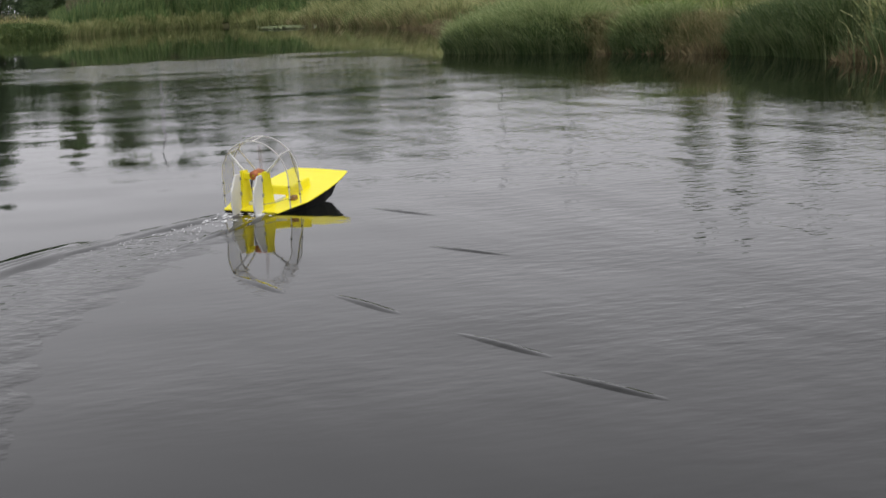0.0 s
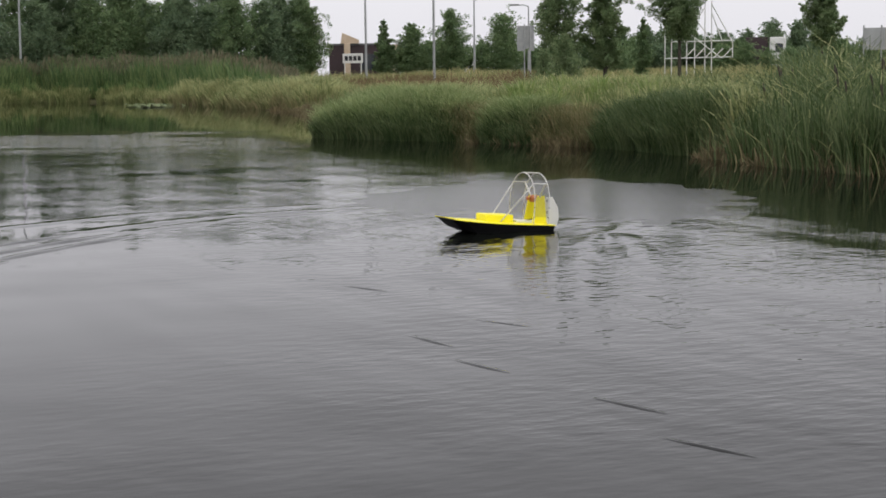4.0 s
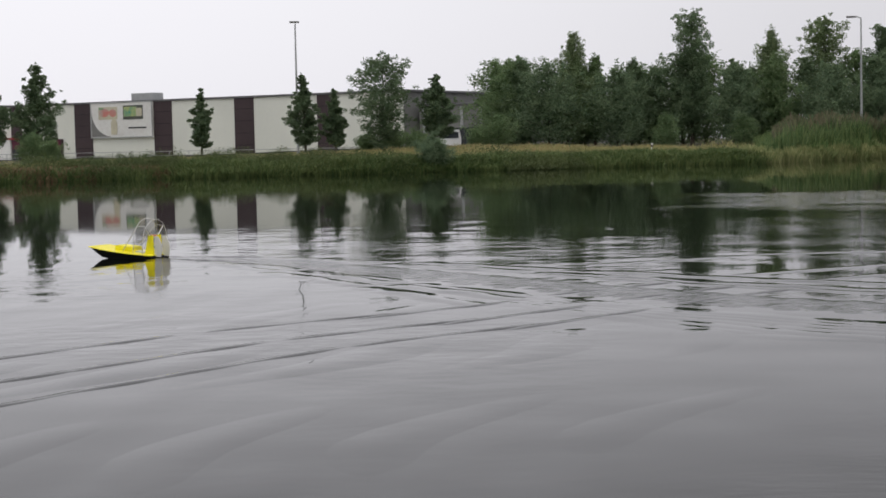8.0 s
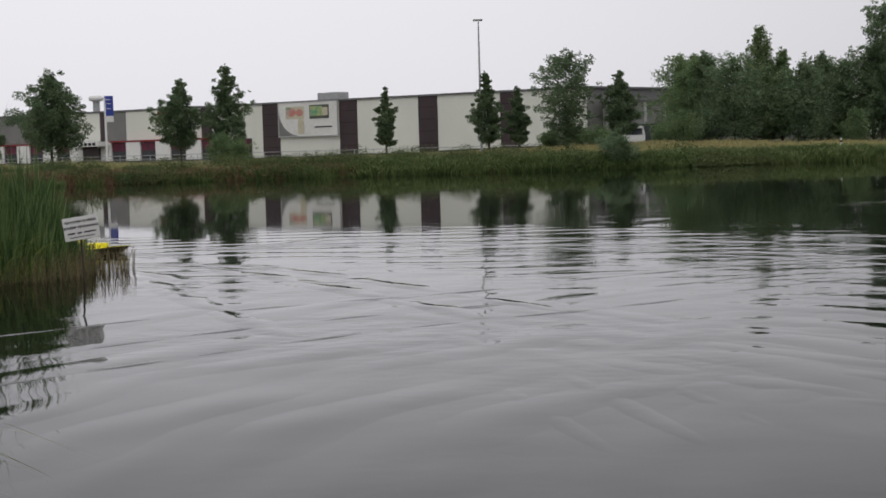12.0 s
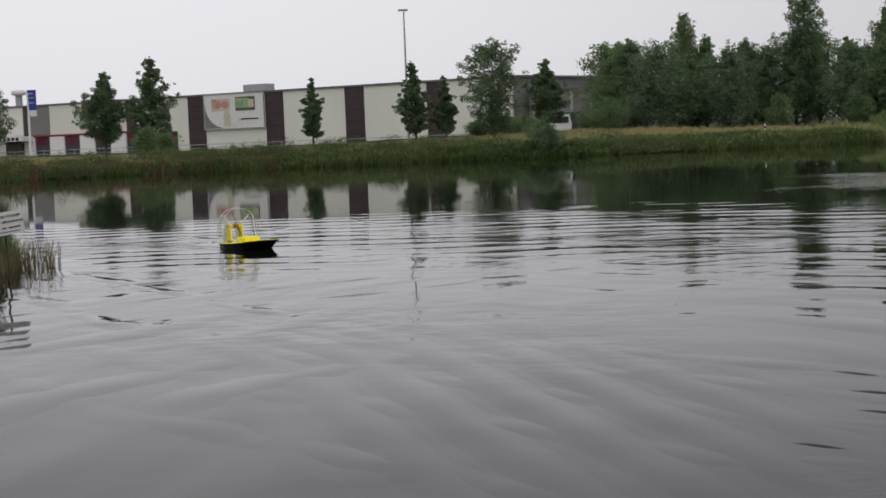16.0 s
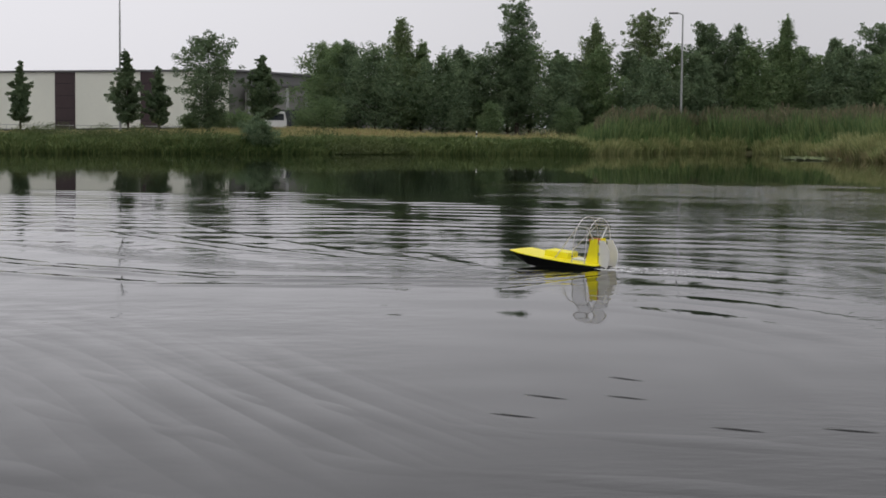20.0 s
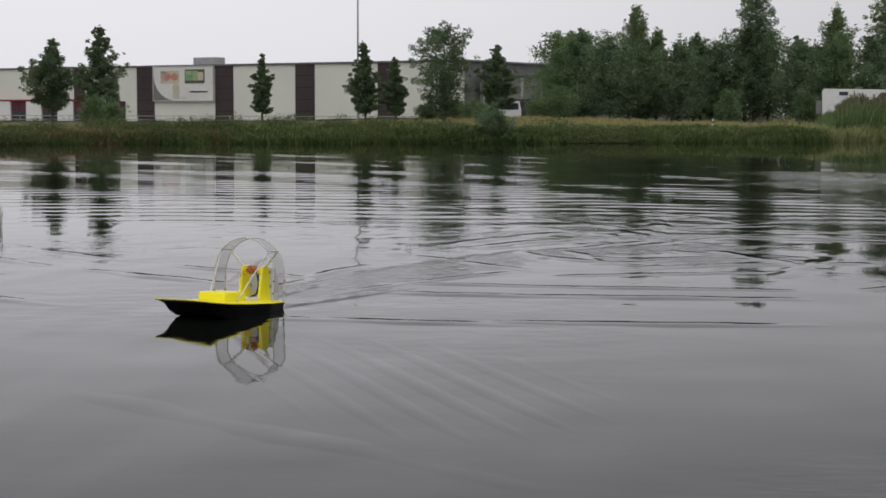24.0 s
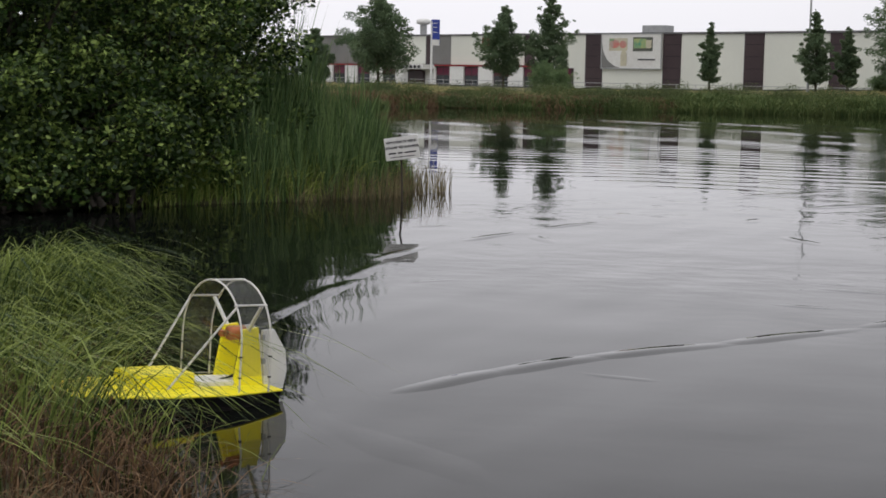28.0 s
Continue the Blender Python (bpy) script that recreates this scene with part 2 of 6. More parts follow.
TUBE = material("grey_white_tube", (0.70, 0.69, 0.66), (0.55, 0.54, 0.52), 0.4, scale=5, fine=30, bump=0)
COPPER = material("motor_copper", (0.55, 0.20, 0.09), (0.40, 0.14, 0.06), 0.45, metal=0.4, scale=30, fine=90, bump=0.001)
WOOD = material("varnished_propeller_wood", (0.42, 0.19, 0.10), (0.30, 0.13, 0.07), 0.4, scale=12, fine=60, bump=0)
WOOD_SOLID = material("brown_plywood", (0.34, 0.19, 0.09), (0.26, 0.14, 0.07), 0.6, scale=12, fine=60, bump=0)
CABLE = material("cable_rubber", (0.02, 0.02, 0.02), None, 0.6, bump=0)
CLADDING = material("cream_cladding", (0.72, 0.73, 0.66), (0.66, 0.67, 0.61), 0.6, scale=0.2, fine=3, bump=0.003)
DARKPANEL = material("dark_brown_panel", (0.040, 0.026, 0.030), (0.060, 0.040, 0.043), 0.45, scale=0.3, fine=4, bump=0.003)
GREYWALL = material("grey_cladding", (0.22, 0.22, 0.21), (0.17, 0.17, 0.165), 0.6, scale=0.3, fine=4, bump=0.003)
ROOFING = material("roof_sheet", (0.16, 0.16, 0.17), (0.12, 0.12, 0.12), 0.7, scale=0.3, fine=5)
RED = material("red_fascia", (0.33, 0.035, 0.04), (0.25, 0.03, 0.035), 0.5, scale=1, fine=10)
WINE = material("wine_red_panel", (0.13, 0.018, 0.045), (0.09, 0.015, 0.035), 0.4, scale=1, fine=10, bump=0)
BLUE = material("blue_sign_face", (0.035, 0.06, 0.32), (0.03, 0.05, 0.27), 0.4, scale=2, fine=10, bump=0)
STEEL = material("galvanised_steel", (0.42, 0.43, 0.43), (0.33, 0.34, 0.34), 0.45, metal=0.5, scale=3, fine=20, bump=0.001)
SIGNWHITE = material("sign_board_white", (0.74, 0.74, 0.72), (0.64, 0.63, 0.60), 0.5, scale=4, fine=30, bump=0)
INK = material("black_lettering", (0.03, 0.03, 0.035), None, 0.6, bump=0)
TAN = material("tan_wood_cladding", (0.62, 0.50, 0.38), (0.50, 0.38, 0.27), 0.7, scale=1, fine=8)
GLASSDARK = material("dark_window", (0.02, 0.024, 0.03), (0.03, 0.035, 0.04), 0.08, scale=1, fine=4, bump=0, spec=0.6)
PICTURE_GREEN = material("billboard_green", (0.10, 0.30, 0.20), (0.42, 0.45, 0.18), 0.5, scale=0.5, fine=2, bump=0, amount=0.25)
PICTURE_RED = material("billboard_red", (0.55, 0.20, 0.17), (0.42, 0.36, 0.32), 0.5, scale=0.7, fine=2, bump=0, amount=0.25)
PICTURE_DARK = material("billboard_dark", (0.05, 0.07, 0.06), (0.12, 0.12, 0.10), 0.5, scale=0.8, fine=3, bump=0)
PICTURE_CREAM = material("billboard_cream", (0.62, 0.58, 0.42), (0.45, 0.42, 0.33), 0.5, scale=0.9, fine=3, bump=0)
LILY = material("lily_pads", (0.16, 0.24, 0.06), (0.28, 0.33, 0.12), 0.4, scale=1, fine=6, bump=0, island=0.5)
FOAM = material("foam", (0.75, 0.76, 0.77), (0.6, 0.6, 0.62), 0.6, scale=20, fine=90, bump=0)
RUBBER = material("tyre_rubber", (0.02, 0.02, 0.02), None, 0.8, bump=0)


def mesh_sheet_material():
    """The clear, finely woven guard of the propeller: half see-through, grey."""
    m = bpy.data.materials.new("guard_mesh")
    m.use_nodes = True
    n, l = m.node_tree.nodes, m.node_tree.links
    b = n["Principled BSDF"]
    b.inputs["Base Color"].default_value = (0.17, 0.17, 0.165, 1)
    b.inputs["Roughness"].default_value = 0.5
    clear = n.new("ShaderNodeBsdfTransparent")
    ms = n.new("ShaderNodeMixShader")
    nz = n.new("ShaderNodeTexNoise")
    nz.inputs["Scale"].default_value = 6.0
    mr = n.new("ShaderNodeMapRange")
    mr.inputs[3].default_value, mr.inputs[4].default_value = 0.18, 0.38
    l.new(nz.outputs[0], mr.inputs[0])
    l.new(mr.outputs[0], ms.inputs[0])
    l.new(clear.outputs[0], ms.inputs[1])
    l.new(b.outputs[0], ms.inputs[2])
    l.new(ms.outputs[0], n["Material Output"].inputs["Surface"])
    return m


GUARD = mesh_sheet_material()
for link in list(WOOD.node_tree.links):
    if link.to_node.type == "OUTPUT_MATERIAL":
        seen = link.from_socket
mixer, clear = WOOD.node_tree.nodes.new("ShaderNodeMixShader"), WOOD.node_tree.nodes.new("ShaderNodeBsdfTransparent")
mixer.inputs[0].default_value = 0.16
WOOD.node_tree.links.new(clear.outputs[0], mixer.inputs[1])
WOOD.node_tree.links.new(seen, mixer.inputs[2])
WOOD.node_tree.links.new(mixer.outputs[0], WOOD.node_tree.nodes["Material Output"].inputs["Surface"])


# ---- mesh helpers ----
def raw(name, verts, faces, mat, parent=None, smooth=False):
    """One mesh object from arrays: verts (n, 3), faces (m, k)."""
    v = np.ascontiguousarray(np.asarray(verts, dtype=np.float32).reshape(-1, 3))
    f = np.ascontiguousarray(np.asarray(faces, dtype=np.int32))
    me = bpy.data.meshes.new(name)
    k = f.shape[1]
    me.vertices.add(len(v))
    me.vertices.foreach_set("co", v.ravel())
    me.loops.add(f.size)
    me.loops.foreach_set("vertex_index", f.ravel())
    me.polygons.add(len(f))
    me.polygons.foreach_set("loop_start", np.arange(0, f.size, k, dtype=np.int32))
    me.polygons.foreach_set("use_smooth", np.full(len(f), smooth))
    me.update(calc_edges=True)
    me.materials.append(mat)
    ob = new(name, me)
    if parent:
        ob.parent = parent
    return ob


def part(name, bm, mat, parent=None, label="", smooth=False):
    """Links a bmesh as one mesh object under a thing or a part."""
    me = bpy.data.meshes.new(name)
    bm.normal_update()
    bm.to_mesh(me)
    bm.free()
    me.materials.append(mat)
    if smooth:
        for p in me.polygons:
            p.use_smooth = True
    ob = new(name, me)
    if parent:
        ob.parent = parent
    if label:
        ob["label"] = label
    return ob


def base(name, m, label, category, group="", kind=""):
    ob = new(name)
    ob.empty_display_size = 0.2
    ob.matrix_world = m
    return tagged(ob, label, category, group, kind)


def box(x0, y0, z0, x1, y1, z1, bevel=0.0, m=None, bm=None):
    """A box between two corners, with its edges bevelled."""
    bm = bm or bmesh.new()
    geo = bmesh.ops.create_cube(bm, size=1.0)
    vs = geo["verts"]
    for v in vs:
        v.co = Vector(((x0 + x1) / 2 + v.co.x * (x1 - x0), (y0 + y1) / 2 + v.co.y * (y1 - y0), (z0 + z1) / 2 + v.co.z * (z1 - z0)))
    if m:
        bmesh.ops.transform(bm, matrix=m, verts=vs)
    if bevel:
        es = list({e for v in vs for e in v.link_edges})
        bmesh.ops.bevel(bm, geom=es, offset=bevel, segments=2, affect="EDGES", profile=0.6)
    return bm


def slab(points, thick, axis):
    """A plate: the outline points pushed along the vector axis by thick, lightly bevelled."""
    bm = bmesh.new()
    f = bm.faces.new([bm.verts.new(p) for p in points])
    ext = bmesh.ops.extrude_face_region(bm, geom=[f])
    d = Vector(axis) * thick
    bmesh.ops.translate(bm, vec=d, verts=[g for g in ext["geom"] if isinstance(g, bmesh.types.BMVert)])
    bmesh.ops.recalc_face_normals(bm, faces=bm.faces)
    return bm


def tube_arrays(path, radii, sides=8):
    """Verts and quad faces of a round bar along a path."""
    p = np.asarray(path, dtype=float)
    r = np.broadcast_to(np.asarray(radii, dtype=float), (len(p),))
    t = np.gradient(p, axis=0)
    t /= np.linalg.norm(t, axis=1)[:, None] + 1e-9
    ref = np.array([0.0, 0.0, 1.0]) if abs(t[0, 2]) < 0.9 else np.array([1.0, 0.0, 0.0])
    out = []
    for i in range(len(p)):
        u = np.cross(t[i], ref)
        u /= np.linalg.norm(u) + 1e-9
        w = np.cross(t[i], u)
        a = np.arange(sides) * 2 * np.pi / sides
        out.append(p[i] + r[i] * (np.cos(a)[:, None] * u + np.sin(a)[:, None] * w))
        ref = ref if abs(np.dot(t[i], ref)) < 0.98 else u
    v = np.concatenate(out)
    f = []
    for i in range(len(p) - 1):
        for j in range(sides):
            k = (j + 1) % sides
            f.append((i * sides + j, i * sides + k, (i + 1) * sides + k, (i + 1) * sides + j))
    return v, np.array(f)


def tube(name, path, radii, mat, parent=None, sides=8, label=""):
    v, f = tube_arrays(path, radii, sides)
    ob = raw(name, v, f, mat, parent, True)
    if label:
        ob["label"] = label
    return ob


def merged(chunks):
    """Joins (verts, faces) pairs into one pair."""
    vs, fs, k = [], [], 0
    for v, f in chunks:
        vs.append(v)
        fs.append(np.asarray(f) + k)
        k += len(v)
    return np.concatenate(vs), np.concatenate(fs)


def blades(rng, pts, height, width, lean=0.35, droop=0.2, wind=(0.0, 0.0), joints=3):
    """Grass or reed blades rooted at pts: tapering, bent strips of triangles."""
    n = len(pts)
    h = np.asarray(height) * rng.uniform(0.65, 1.15, n)
    a = rng.uniform(0, 2 * np.pi, n)
    side = np.stack([np.cos(a), np.sin(a), np.zeros(n)], 1) * (np.asarray(width) * rng.uniform(0.6, 1.3, n) / 2)[:, None]
    b = rng.uniform(0, 2 * np.pi, n)
    ln = np.stack([np.cos(b), np.sin(b)], 1) * (rng.uniform(0.1, 1.0, n) * lean * h)[:, None] + np.asarray(wind) * h[:, None]
    rows = []
    for j in range(joints):
        s = j / joints
        c = np.array(pts, dtype=float)
        c[:, :2] += ln * (s ** 1.8)[..., None] if isinstance(s, np.ndarray) else ln * s ** 1.8
        c[:, 2] += h * (s - droop * s ** 3)
        wd = side * (1 - 0.55 * s)
        rows += [c - wd, c + wd]
    tip = np.array(pts, dtype=float)
    tip[:, :2] += ln
    tip[:, 2] += h * (1 - droop)
    rows.append(tip)
    v = np.stack(rows, 1)
    k = 2 * joints + 1
    tri = []
    for j in range(joints - 1):
        q = 2 * j
        tri += [(q, q + 1, q + 3), (q, q + 3, q + 2)]
    tri.append((2 * joints - 2, 2 * joints - 1, 2 * joints))
    f = (np.arange(n) * k)[:, None, None] + np.array(tri)[None]
    return v.reshape(-1, 3), f.reshape(-1, 3)


def leaves(rng, centres, size, flat=0.5, hang=0.0):
    """Leaf-shaped quads at the centres, turned at random."""
    n = len(centres)
    d = rng.normal(size=(n, 3))
    d[:, 2] = d[:, 2] * flat - hang
    d /= np.linalg.norm(d, axis=1)[:, None]
    e = np.cross(d, rng.normal(size=(n, 3)))
    e /= np.linalg.norm(e, axis=1)[:, None]
    s = (np.asarray(size) * rng.uniform(0.6, 1.3, n))[:, None]
    c = np.asarray(centres)
    v = np.stack([c - d * s * 0.5, c + e * s * 0.3, c + d * s * 0.55, c - e * s * 0.3], 1)
    return v.reshape(-1, 3), np.arange(n * 4).reshape(n, 4)


# ---- the pond's outline and the lie of the land ----
SHORE = [
    (-2.7, 3.2), (-3.0, 4.6), (-3.3, 5.4), (-4.0, 6.0), (-4.7, 6.4), (-5.2, 7.2), (-5.6, 8.2), (-6.6, 9.0), (-8.8, 10.4), (-12.2, 12.6), (-12.9, 15.6),
    (-11.9, 17.9), (-10.8, 20.0), (-10.45, 21.8), (-10.5, 23.1), (-11.6, 24.0), (-15.0, 24.6), (-24.0, 28.0), (-36.0, 45.0), (-44.0, 68.0), (-46.0, 80.0),
    (-41.0, 88.5), (-33.9, 93.5), (-25.9, 96.6), (-17.5, 99.5), (-9.0, 102.6), (-3.1, 106.0), (4.0, 109.0), (9.0, 111.0), (14.0, 119.5), (19.5, 127.0),
    (24.0, 121.0), (25.6, 109.0), (25.2, 90.0), (24.0, 77.0), (20.8, 62.0), (18.0, 53.5), (15.9, 45.5), (16.1, 41.5), (16.8, 39.0), (17.4, 36.6), (18.1, 33.8), (17.8, 30.2), (17.2, 26.8), (16.8, 24.0),
    (16.8, 20.0), (16.5, 12.0), (13.0, 4.0), (6.0, 1.6), (1.0, 1.5), (-1.6, 2.0)]


def shore_distance(x, y):
    """Metres from the shoreline, negative over the water."""
    x, y = np.asarray(x, dtype=float), np.asarray(y, dtype=float)
    best = np.full(x.shape, 1e9)
    inside = np.zeros(x.shape, dtype=bool)
    for (ax, ay), (bx, by) in zip(SHORE, SHORE[1:] + SHORE[:1]):
        dx, dy = bx - ax, by - ay
        t = np.clip(((x - ax) * dx + (y - ay) * dy) / (dx * dx + dy * dy), 0, 1)
        best = np.minimum(best, np.hypot(x - ax - t * dx, y - ay - t * dy))
        cross = (ay > y) != (by > y)
        with np.errstate(divide="ignore", invalid="ignore"):
            inside ^= cross & (x < dx * (y - ay) / (dy if dy else 1e-9) + ax)
    return np.where(inside, -best, best)


def land(x, y):
    """Height of the ground: a steep lip at the water, then a slow rise towards the road."""
    d = shore_distance(x, y)
    wob = 0.06 * np.sin(x * 0.9 + 1.3 * np.sin(y * 0.37)) + 0.05 * np.sin(y * 1.1 + x * 0.23)
    up = 0.06 + 0.34 * (1 - np.exp(-np.maximum(d, 0) / 1.6)) + wob * np.clip(d / 3, 0, 1)
    s = np.clip(d / 48, 0, 1)
    w = np.clip((-0.12 - x / np.maximum(y, 20.0)) / 0.14, 0, 1) * np.clip((y - 60) / 25, 0, 1)
    up = up + (0.76 - 0.52 * w) * s * s * (3 - 2 * s)
    e = np.clip((x * math.sin(radians(12.0)) + y * math.cos(radians(12.0)) - 116) / 18, 0, 1)
    up = up + 0.31 * e * e * (3 - 2 * e)
    return np.where(d > 0, up, np.maximum(-0.9, -0.05 + 0.45 * d))


def spaced(lo, a, b, hi, step, grow):
    mid = list(np.arange(a, b + step / 2, step))
    left, right, s = [], [], step
    p = a
    while p > lo:
        s *= grow
        p -= s
        left.append(p)
    p, s = b, step
    while p < hi:
        s *= grow
        p += s
        right.append(p)
    return np.array(left[::-1] + mid + right)


def build_ground():
    gx, gy = spaced(-2500, -45, 45, 2500, 0.75, 1.16), spaced(-1500, -4, 150, 3500, 0.9, 1.16)
    X, Y = np.meshgrid(gx, gy)
    v = np.stack([X, Y, land(X, Y)], -1).reshape(-1, 3)
    nx, ny = len(gx), len(gy)
    i = (np.arange(ny - 1)[:, None] * nx + np.arange(nx - 1)[None]).ravel()
    f = np.stack([i, i + 1, i + nx + 1, i + nx], 1)
    return tagged(raw("ground", v, f, EARTH, None, True), "grassy bank and pond bed", "ground", kind="structure")


build_ground()
tagged(raw("water", [(-52, -1, 0), (30, -1, 0), (30, 133, 0), (-52, 133, 0)], [(0, 1, 2, 3)], WATER), "dark rippled pond water mirroring an overcast sky", "water", kind="structure")


def polar(az, dist):
    a = radians(az)
    return dist * math.sin(a), dist * math.cos(a)


ROAD_AZ, ROAD_D = 12.0, 138.0


def road_point(s, off=0.0):
    """A point on the road: s metres along it to the right of its foot, off metres further away."""
    a = radians(ROAD_AZ)
    d = ROAD_D + off
    return d * math.sin(a) + s * math.cos(a), d * math.cos(a) - s * math.sin(a)


def build_road():
    v = []
    for s in np.linspace(-700, 500, 120):
        level = max(float(land(*road_point(s, off))) for off in (-3.2, 0.0, 3.2)) + 0.05
        for off in (-3.2, 3.2):
            x, y = road_point(s, off)
            v.append((x, y, level))
        for off in (3.3, -3.3):
            x, y = road_point(s, off)
            v.append((x, y, level - 0.6))
    n = 120
    f = []
    for i in range(n - 1):
        for j in range(4):
            k = (j + 1) % 4
            f.append((i * 4 + j, i * 4 + k, i * 4 + 4 + k, i * 4 + 4 + j))
    tagged(raw("road", v, f, ASPHALT), "grey asphalt road along the raised bank", "road", kind="structure")


build_road()


# ---- the long retail hall across the road ----
HALL_AZ, HALL_D = 25.0, 132.5
HALL = pose(HALL_D * math.sin(radians(HALL_AZ)), HALL_D * math.cos(radians(HALL_AZ)), 0, 0, 0, -HALL_AZ)


def build_hall():
    """Local x runs along the front to the right, local y into the building."""
    hall = base("retail_hall", HALL, "long flat-roofed retail hall clad in cream and dark brown panels", "building")
    part("wall", box(-176, 0.25, 0.4, -84, 32, 6.7), GREYWALL, hall, "grey hall wall behind the panels")
    part("roof", box(-176.4, -0.12, 6.7, -83.6, 32.4, 6.9, 0.03), ROOFING, hall)
    cols = [(-125.4, -122.9), (-114.4, -112.0), (-103.9, -101.5), (-93.8, -91.5)]
    for a, b in cols:
        d = part("dark_panel", box(a, -0.02, 0.5, b, 0.3, 6.7, 0.02), DARKPANEL, hall, "dark brown facade panel")
        for z in (2.0, 3.2, 4.4, 5.6):
            part("joint", box(a + 0.05, -0.03, z, b - 0.05, -0.019, z + 0.04), BLACK, d)
    for a, b in [(-133.2, -125.4), (-122.9, -114.4), (-112.0, -103.9), (-101.5, -93.8), (-91.5, -84.0)]:
        part("cream_panel", box(a + 0.03, 0.02, 0.5, b - 0.03, 0.3, 6.7, 0.02), CLADDING, hall, "cream facade panel")
    # upper storey of the older half
    for a, b, m in [(-176, -151.6, GREYWALL), (-151.6, -150.9, DARKPANEL), (-150.3, -147.2, GREYWALL), (-147.2, -134.8, CLADDING), (-134.8, -133.2, DARKPANEL)]:
        part("upper_panel", box(a + 0.03, 0.0, 3.35, b - 0.03, 0.3, 6.7, 0.02), m, hall)
    part("upper_panel", box(-158, -0.02, 3.35, -151.7, 0.2, 6.7, 0.02), CLADDING, hall, "cream facade panel")
    part("fascia", box(-176, -0.5, 3.15, -133.0, 0.2, 3.30, 0.02), RED, hall, "red fascia strip")
    for i in range(9):
        a = -171.6 + 4.95 * i
        p = part("white_panel", box(a, -0.45, 0.5, a + 2.4, 0.2, 3.15, 0.02), WHITE, hall, "white ground-floor panel")
        w = part("shop_window", box(a + 2.45, -0.3, 0.5, a + 4.9, 0.2, 3.1, 0.02), DARKPANEL, hall, "dark red-framed shop window")
        for k in range(2):
            part("pane", box(a + 2.6 + k * 1.15, -0.32, 0.7, a + 3.6 + k * 1.15, -0.3, 2.1), GLASSDARK, w)
            part("pane", box(a + 2.6 + k * 1.15, -0.32, 2.25, a + 3.6 + k * 1.15, -0.3, 3.0), WINE, w, "wine-red upper pane")
        part("red_rail", box(a + 2.5, -0.36, 2.12, a + 4.85, -0.3, 2.22), WINE, w)
    part("entrance_canopy", box(-155.0, -2.2, 2.75, -149.6, 0.0, 3.3, 0.03), WHITE, hall, "white canopy over the entrance with a lettered edge")
    for i in range(6):
        part("letter_bar", box(-154.2 + i * 0.72, -2.24, 2.86, -153.7 + i * 0.72, -2.19, 3.2), INK, hall)
    part("entrance_door", box(-154.0, -0.8, 0.5, -151.2, -0.4, 2.6, 0.02), DARKPANEL, hall, "dark red entrance door")
    part("roof_unit", box(-119.6, 2.5, 6.9, -116.6, 4.2, 7.75, 0.08), STEEL, hall, "grey roof ventilation unit")
    part("roof_unit", box(-122.5, 6, 6.9, -119.5, 9, 7.2, 0.06), STEEL, hall, "grey roof ventilation unit")
    part("roof_unit", box(-147.0, 6, 6.9, -143.0, 9, 7.25, 0.06), STEEL, hall, "grey roof ventilation unit")
    ch = tube("chimney", [(-156.2, 3.5, 6.9), (-156.2, 3.5, 8.3)], 0.42, STEEL, hall, 16, "round-capped steel roof chimney")
    tube("chimney_cap", [(-156.2, 3.5, 8.25), (-156.2, 3.5, 8.35), (-156.2, 3.5, 8.75), (-156.2, 3.5, 8.95), (-156.2, 3.5, 8.96)], [0.5, 0.85, 0.9, 0.6, 0.02], WHITE, ch, 18)
    logo = part("heart_shape", box(-141.6, -0.06, 5.6, -140.2, -0.01, 6.5, 0.25), RED, hall, "red heart-shaped emblem")
    for i in range(3):
        part("dot", box(-141.4 + i * 0.4, -0.05, 5.2, -141.2 + i * 0.4, -0.01, 5.4), INK, logo)
    side = base("grey_hall", HALL @ Matrix.Translation((0, 0, 0)), "low grey industrial hall with a ribbed wall", "building")
    part("wall", box(-83.4, 2, 0.4, -73, 30, 5.3, 0.02), GREYWALL, side)
    part("roof", box(-83.5, 1.8, 5.3, -72.8, 30.2, 5.5, 0.02), ROOFING, side)
    for i in range(5):
        part("wall_rib", box(-83 + i * 2.05, 1.93, 0.5, -82.7 + i * 2.05, 2.05, 5.2), STEEL, side)
    part("door", box(-80.0, 1.9, 0.5, -76.5, 2.1, 3.2, 0.02), GLASSDARK, side, "dark roller door")


build_hall()


